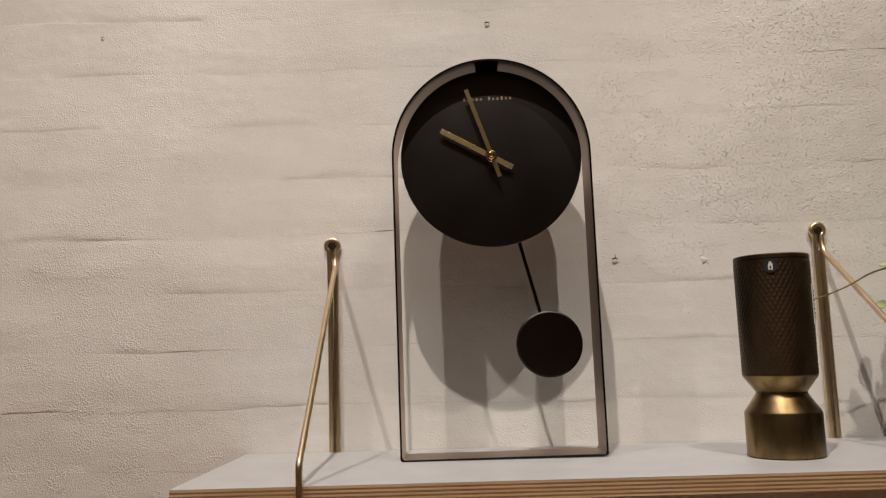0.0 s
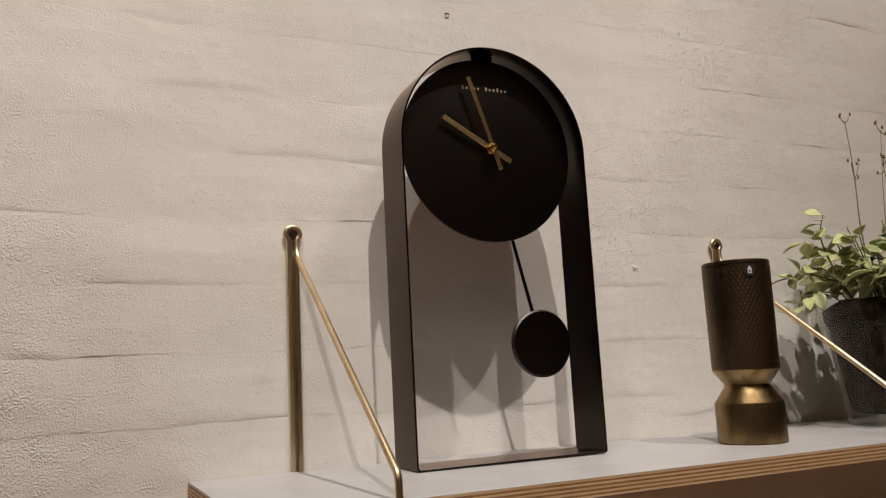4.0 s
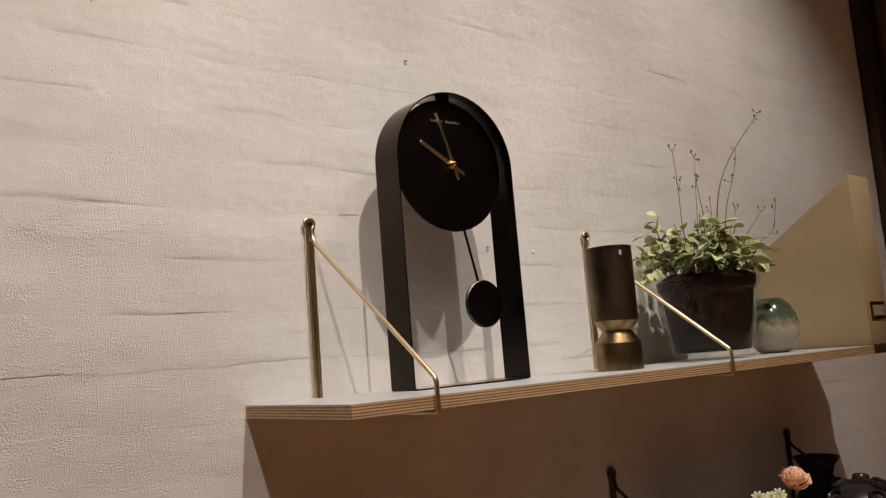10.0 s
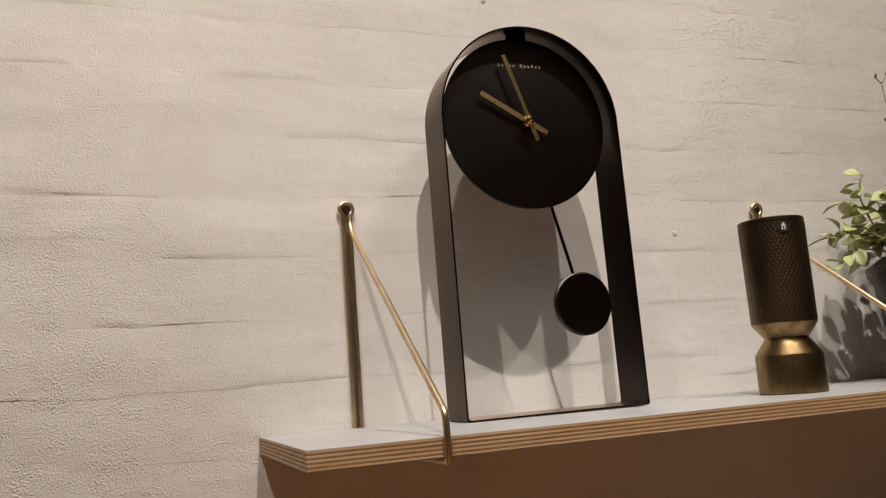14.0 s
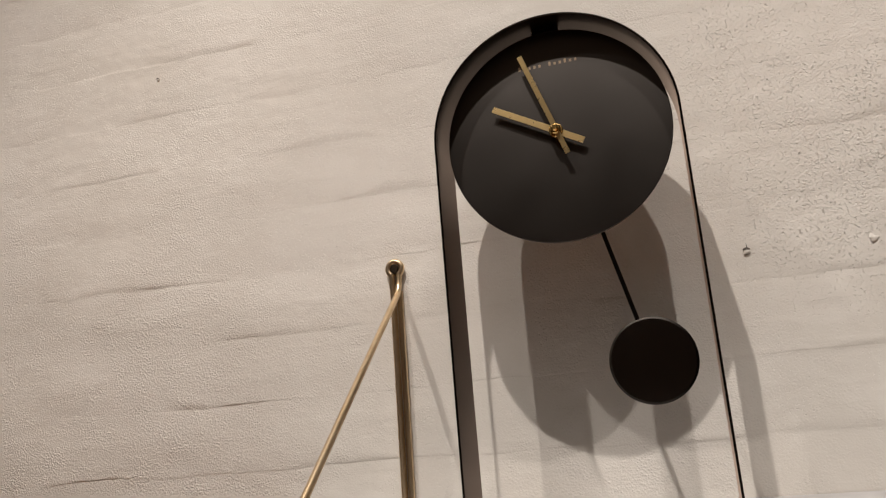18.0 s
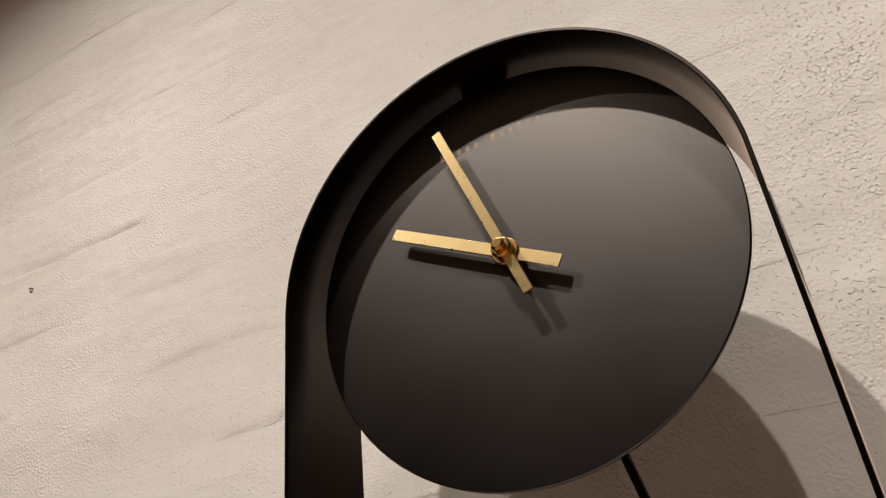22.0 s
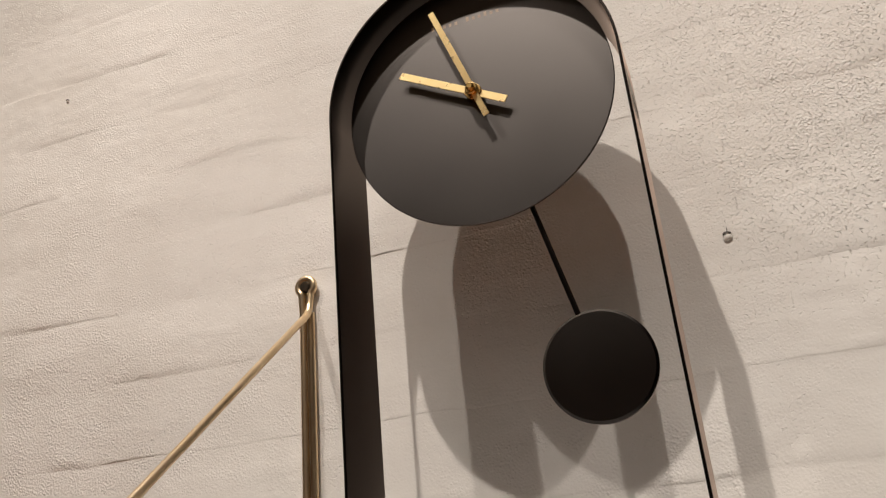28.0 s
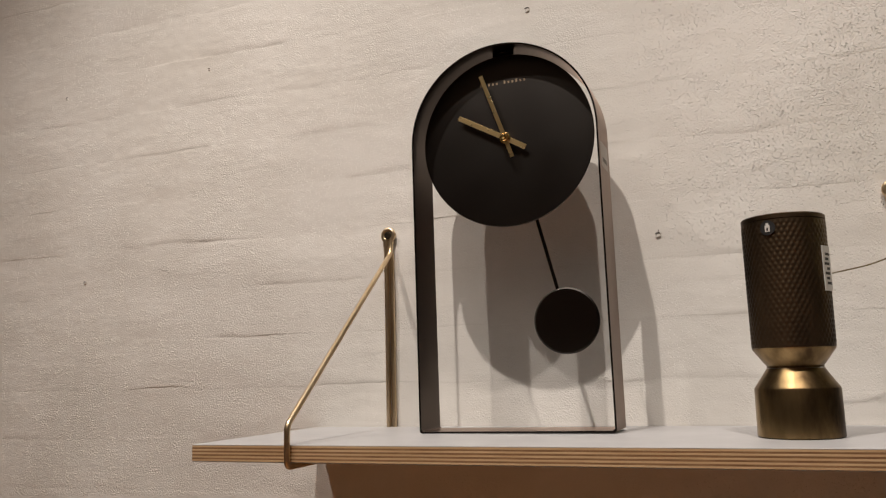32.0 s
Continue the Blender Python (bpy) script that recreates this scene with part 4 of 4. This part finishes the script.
def petal_mesh(name, long, wide, cupped, mat):
    bm = bmesh.new()
    rows = []
    for i in range(5):
        s = i / 4
        half = wide / 2 * (0.35 + 0.9 * s - 0.55 * s ** 3)
        rows.append([bm.verts.new((t * half, s * long - 0.10 * long * t * t * s, cupped * (t * t * 0.5 + 0.4 * s * s) * wide)) for t in (-1, -0.5, 0, 0.5, 1)])
    low = [[bm.verts.new(v.co - Vector((0, 0, 0.0006))) for v in row] for row in rows]
    for a, b in zip(rows, rows[1:]):
        for k in range(4):
            bm.faces.new((a[k], a[k + 1], b[k + 1], b[k]))
    for a, b in zip(low, low[1:]):
        for k in range(4):
            bm.faces.new((a[k], b[k], b[k + 1], a[k + 1]))
    for k in range(4):
        bm.faces.new((rows[4][k], rows[4][k + 1], low[4][k + 1], low[4][k]))
        bm.faces.new((rows[0][k], low[0][k], low[0][k + 1], rows[0][k + 1]))
    for a, b, c, e in zip(rows, rows[1:], low, low[1:]):
        bm.faces.new((a[0], b[0], e[0], c[0]))
        bm.faces.new((a[4], c[4], e[4], b[4]))
    return mesh_of(name, bm, mat)


ROSE_PETAL = petal_mesh("petal", 0.028, 0.032, 0.55, ROSE)
STAR_PETAL = petal_mesh("petal", 0.0095, 0.0042, 0.3, CREAM_PETAL)


def bloom(name, label, centre, category, petal, rows, stem_mat=STEM):
    fl = thing(name, tuple(top), label, category)
    c = Vector(centre)
    part("stem", tube(fillet([top - Vector((0, 0, 0.06)), top, (top + c) / 2 + Vector((0, 0, 0.008)), c - Vector((0, 0, 0.008))], 0.02, 4), 0.0016, 6), LEAF_DARK, fl)
    lean = (c - top).normalized()
    lean = (lean + Vector((0, -0.5, 0.3))).normalized()
    frame_ = lean.to_track_quat("Z", "Y").to_matrix().to_4x4()
    for count, tilt, size, back in rows:
        for k in range(count):
            m = Matrix.Translation(c - top - lean * back) @ frame_ @ Matrix.Rotation(2 * math.pi * k / count + tilt, 4, "Z") @ Matrix.Rotation(radians(tilt), 4, "X") @ Matrix.Scale(size, 4)
            share("petal", petal, fl, m)
    return fl


bloom("rose", "peach rose in full bloom among white flowers", (0.668, -0.196, LOW_Z + 0.192), "flower", ROSE_PETAL, ((3, 82, 0.72, 0.004), (4, 72, 0.88, 0.006), (5, 60, 1.05, 0.009), (6, 44, 1.2, 0.012), (6, 24, 1.25, 0.014)))
for k in range(30):
    a, b = rng.uniform(-0.075, 0.012), rng.uniform(-0.03, 0.02)
    place = (0.590 + a * 0.85, -0.205 + b, LOW_Z + 0.168 + rng.uniform(-0.035, 0.022) + 0.25 * a)
    bloom("white_flower", "small cream star-shaped flower", place, "flower", STAR_PETAL, ((9, 20, 1.4, 0.0), (7, 45, 1.05, 0.001), (5, 70, 0.6, 0.001)))
for place in ((0.745, -0.225, LOW_Z + 0.115), (0.760, -0.215, LOW_Z + 0.105), (0.735, -0.23, LOW_Z + 0.10)):
    bloom("white_flower", "small cream star-shaped flower", place, "flower", STAR_PETAL, ((9, 20, 1.4, 0.0), (7, 45, 1.05, 0.001), (5, 70, 0.6, 0.001)))
GREENS = thing("flower_greens", tuple(top), "dull grey-green filler sprigs in the flower vase", "foliage")
for k in range(26):
    a = rng.uniform(0, 2 * math.pi)
    q = top + Vector((-0.110 + 0.06 * math.cos(a), 0.03 * math.sin(a), rng.uniform(0.010, 0.068)))
    lay_leaf(q, (math.cos(a), math.sin(a), 0.5), rng.uniform(0.4, 0.8), "leaf", GREENS)
    part("sprig", tube([top - Vector((0, 0, 0.02)), (top + q) / 2, q], 0.0008, 5), GREY_PETAL, GREENS)

# ---------------------------------------------------------------- holes in the wall
def drill_hole(x, z, r, gap, crack):
    """An old drill hole: a lump of filler in it, a dark sliver as the shade of the gap over it, at times a crack."""
    bm = lathe([(0, 0.0016), (r * 0.5, 0.0015), (r * 0.85, 0.0010), (r * 1.05, 0.0), (r * 1.05, -0.003), (0, -0.003)], (0, 0, 0), 20, wobble=lambda a, h: 1 + 0.16 * math.sin(3 * a + 50 * x) + 0.07 * math.sin(7 * a))
    bmesh.ops.transform(bm, matrix=Matrix.Translation((x, -0.0004, z - 0.5 * r)) @ Matrix.Rotation(radians(90), 4, "X"), verts=bm.verts)
    hole = part("filled_drill_hole", bm, PAINT, WALL, "old drill hole, filled and painted over")
    if gap:
        # no recess is cut: a dark solid sliver stands for the gap's shade
        lune = [(x - r * math.cos(t), z + gap * r * math.sin(t) + 0.25 * r) for t in (math.pi * k / 8 for k in range(9))] + [(x + r * 0.5, z + 0.35 * r), (x - r * 0.3, z + 0.15 * r)]
        part("gap", slab(lune, -0.0022, 0.003), HOLE_DARK, hole, "dark sliver for the shade in the gap over the filler")
    if crack:
        part("crack", tube([(x + 0.1 * r, -0.0018, z + 0.5 * r), (x + 0.22 * r, -0.0018, z + 1.3 * r), (x + 0.1 * r, -0.0018, z + 2.0 * r)], 0.0004, 6, 0.5), HOLE_DARK, hole)


drill_hole(0.0315, 1.9020, 0.0030, 0.50, False)
drill_hole(0.1705, 1.6080, 0.0029, 0.45, True)
drill_hole(0.2740, 1.6060, 0.0038, 0.0, False)
drill_hole(-0.4400, 1.9010, 0.0018, 0.60, False)
drill_hole(-0.7040, 1.8964, 0.0022, 0.45, False)
drill_hole(-0.6550, 1.6065, 0.0020, 0.45, False)

# ---------------------------------------------------------------- bricks of the painted wall
grid = np.random.RandomState(5).rand(64, 64)


def cells(x, z, size):
    """Smooth value noise on arrays, about -1 to 1; size: metres of one cell."""
    u, v = x / size + 400.3, z / size + 300.7
    i, j = np.floor(u).astype(int), np.floor(v).astype(int)
    f, g = u - i, v - j
    f, g = f * f * f * (f * (6 * f - 15) + 10), g * g * g * (g * (6 * g - 15) + 10)
    a, b = grid[i % 64, j % 64], grid[(i + 1) % 64, j % 64]
    c, e = grid[i % 64, (j + 1) % 64], grid[(i + 1) % 64, (j + 1) % 64]
    return 2 * ((a * (1 - f) + b * f) * (1 - g) + (c * (1 - f) + e * f) * g) - 1


def soft_noise(x, z, size):
    """Three turned layers of cells, so that no grid shows."""
    out = 0
    for k, (turn, share_) in enumerate(((0.5, 0.55), (1.3, 0.28), (2.2, 0.17))):
        c, s = math.cos(turn), math.sin(turn)
        out = out + share_ * 1.35 * cells(c * x + s * z + 3.1 * k, c * z - s * x + 1.7 * k, size / 1.8 ** k)
    return out


COURSE, LONG, FIRST = 0.0675, 0.241, 1.5135
NX, NZ = 54, 22
edge_z = np.array([0, 0.0007, 0.0014, 0.0026, 0.0050, 0.0088])
zs = np.concatenate([edge_z, np.linspace(0.0135, COURSE - 0.0100, NZ - 9), COURSE - np.array([0.0050, 0.0020, 0.0])])
xs = np.linspace(0, LONG, NX)
pick = random.Random(3)
# lips of paint that stand out most: course, from x, to x, millimetres
LIPS = ((0, -0.435, -0.368, 2.4), (1, -0.37, -0.24, 1.6), (2, -0.55, -0.40, 2.0), (3, -0.24, -0.09, 1.5), (4, -0.31, -0.17, 1.7), (4, -0.60, -0.43, 1.4), (6, -0.46, -0.30, 1.9),
        (1, 0.02, 0.07, 1.4), (1, 0.20, 0.34, 1.5), (0, 0.22, 0.36, 1.1), (5, -0.50, -0.38, 1.5), (3, 0.18, 0.34, 1.2), (-1, -0.30, -0.15, 1.4), (7, 0.10, 0.30, 1.3))


def lip(x, row):
    """How far the lower edge of a course stands out, metres."""
    v = np.clip(1.5 * soft_noise(x, 0 * x + row * 1.37, 0.13) + 0.6 * soft_noise(x + 3, 0 * x + row * 2.1, 0.035) - 0.22, 0, 1)
    h = 0.00050 * v
    for r, a, b, mm in LIPS:
        if r == row:
            s = np.clip(np.minimum(x - a, b - x) / 0.030, 0, 1)
            h = np.maximum(h, mm * 0.00070 * s * (0.75 + 0.25 * soft_noise(x, 0 * x, 0.012)))
    return h


def ledge(x, row):
    """The thin sharp step under a course, metres; it comes and goes."""
    v = np.clip(2.0 * soft_noise(x + 9, 0 * x + row * 2.73, 0.09) + 0.75, 0, 1)
    return 0.00070 * v * (0.8 + 0.5 * soft_noise(x, 0 * x + row * 4.1, 0.02))


def brow(x, row):
    """How far the upper edge of a course stands out, metres."""
    return 0.0011 * np.clip(soft_noise(x + 5, 0 * x + row * 1.91, 0.14) - 0.25, 0, 1)


for row in range(-10, 17):
    z0 = FIRST + row * COURSE
    x_at = -1.42 + (0.5 if row % 2 else 0.0) * LONG + pick.uniform(-0.02, 0.02) - LONG
    while x_at < 1.60:
        wide = LONG * pick.uniform(0.97, 1.03)
        if x_at + wide > 1.560:
            wide = 1.638 - x_at
        gx, gz = np.meshgrid(x_at + xs * wide / LONG, z0 + zs)
        u = np.clip((gz - z0) / COURSE, 0, 1)
        reach = 0.0065 + 0.0045 * soft_noise(gx + 2, 0 * gz + row * 3.3, 0.10)
        edge = np.clip(np.minimum(gz - z0, z0 + COURSE - gz) / reach, 0, 1)
        edge = edge * edge * (3 - 2 * edge)
        crisp = np.clip(np.minimum(gz - z0, z0 + COURSE - gz) / 0.0010, 0, 1)
        a = x_at + wide * pick.uniform(-0.05, 0.55)
        b = a + wide * pick.uniform(0.15, 0.5)
        streak = (0.08 + 0.92 * pick.random() ** 1.5) * np.clip(np.minimum(gx - a, b - gx) / 0.014, 0, 1)
        face, lean = pick.uniform(-0.00015, 0.00018), pick.uniform(-0.0002, 0.00028)
        ends = np.clip(np.minimum(gx - x_at, x_at + wide - gx) / 0.006, 0, 1)
        high = 0.00075 * soft_noise(gx * 0.5, gz, 0.085) + 0.00042 * soft_noise(gx * 0.5 + 7, gz, 0.030) + 0.00030 * soft_noise(gx * 0.8, gz + 3, 0.009)
        high = high + lean * (0.5 - u) * ends + 0.0004 * np.sin(np.pi * u) ** 2 * (0.7 + soft_noise(gx, 0 * gz + row * 0.77, 0.2))
        high = high + lip(gx, row) * edge * (1 - u) ** 1.4 + brow(gx, row) * edge * u ** 4 + (ledge(gx, row) * streak + face * ends) * crisp * (0.25 + 0.75 * (1 - u))
        warp = 0.0045 * soft_noise(gx, gz, 0.40) + 0.0026 * soft_noise(gx, gz + 4, 0.13) + 0.0012 * soft_noise(gx, gz + 9, 0.04)
        n, m = gx.shape
        front = np.stack([gx, -high, gz + warp], -1).reshape(-1, 3)
        rim = np.array([i * m for i in range(n)] + [(n - 1) * m + j for j in range(1, m)] + [i * m + m - 1 for i in range(n - 2, -1, -1)] + [j for j in range(m - 2, 0, -1)])
        near = front[rim].copy()
        back = front[rim].copy()
        back[:, 1] = 0.0040
        verts = np.concatenate([front, near, back])
        faces = [(i * m + j, i * m + j + 1, (i + 1) * m + j + 1, (i + 1) * m + j) for i in range(n - 1) for j in range(m - 1)]
        size = len(rim)
        faces += [(n * m + i, n * m + (i + 1) % size, n * m + size + (i + 1) % size, n * m + size + i) for i in range(size)]
        me = bpy.data.meshes.new("brick")
        me.from_pydata(verts.tolist(), [], faces)
        me.materials.append(PAINT)
        me.polygons.foreach_set("use_smooth", np.ones(len(faces), bool))
        ob = new("brick", me)
        ob.parent = WALL
        x_at += wide
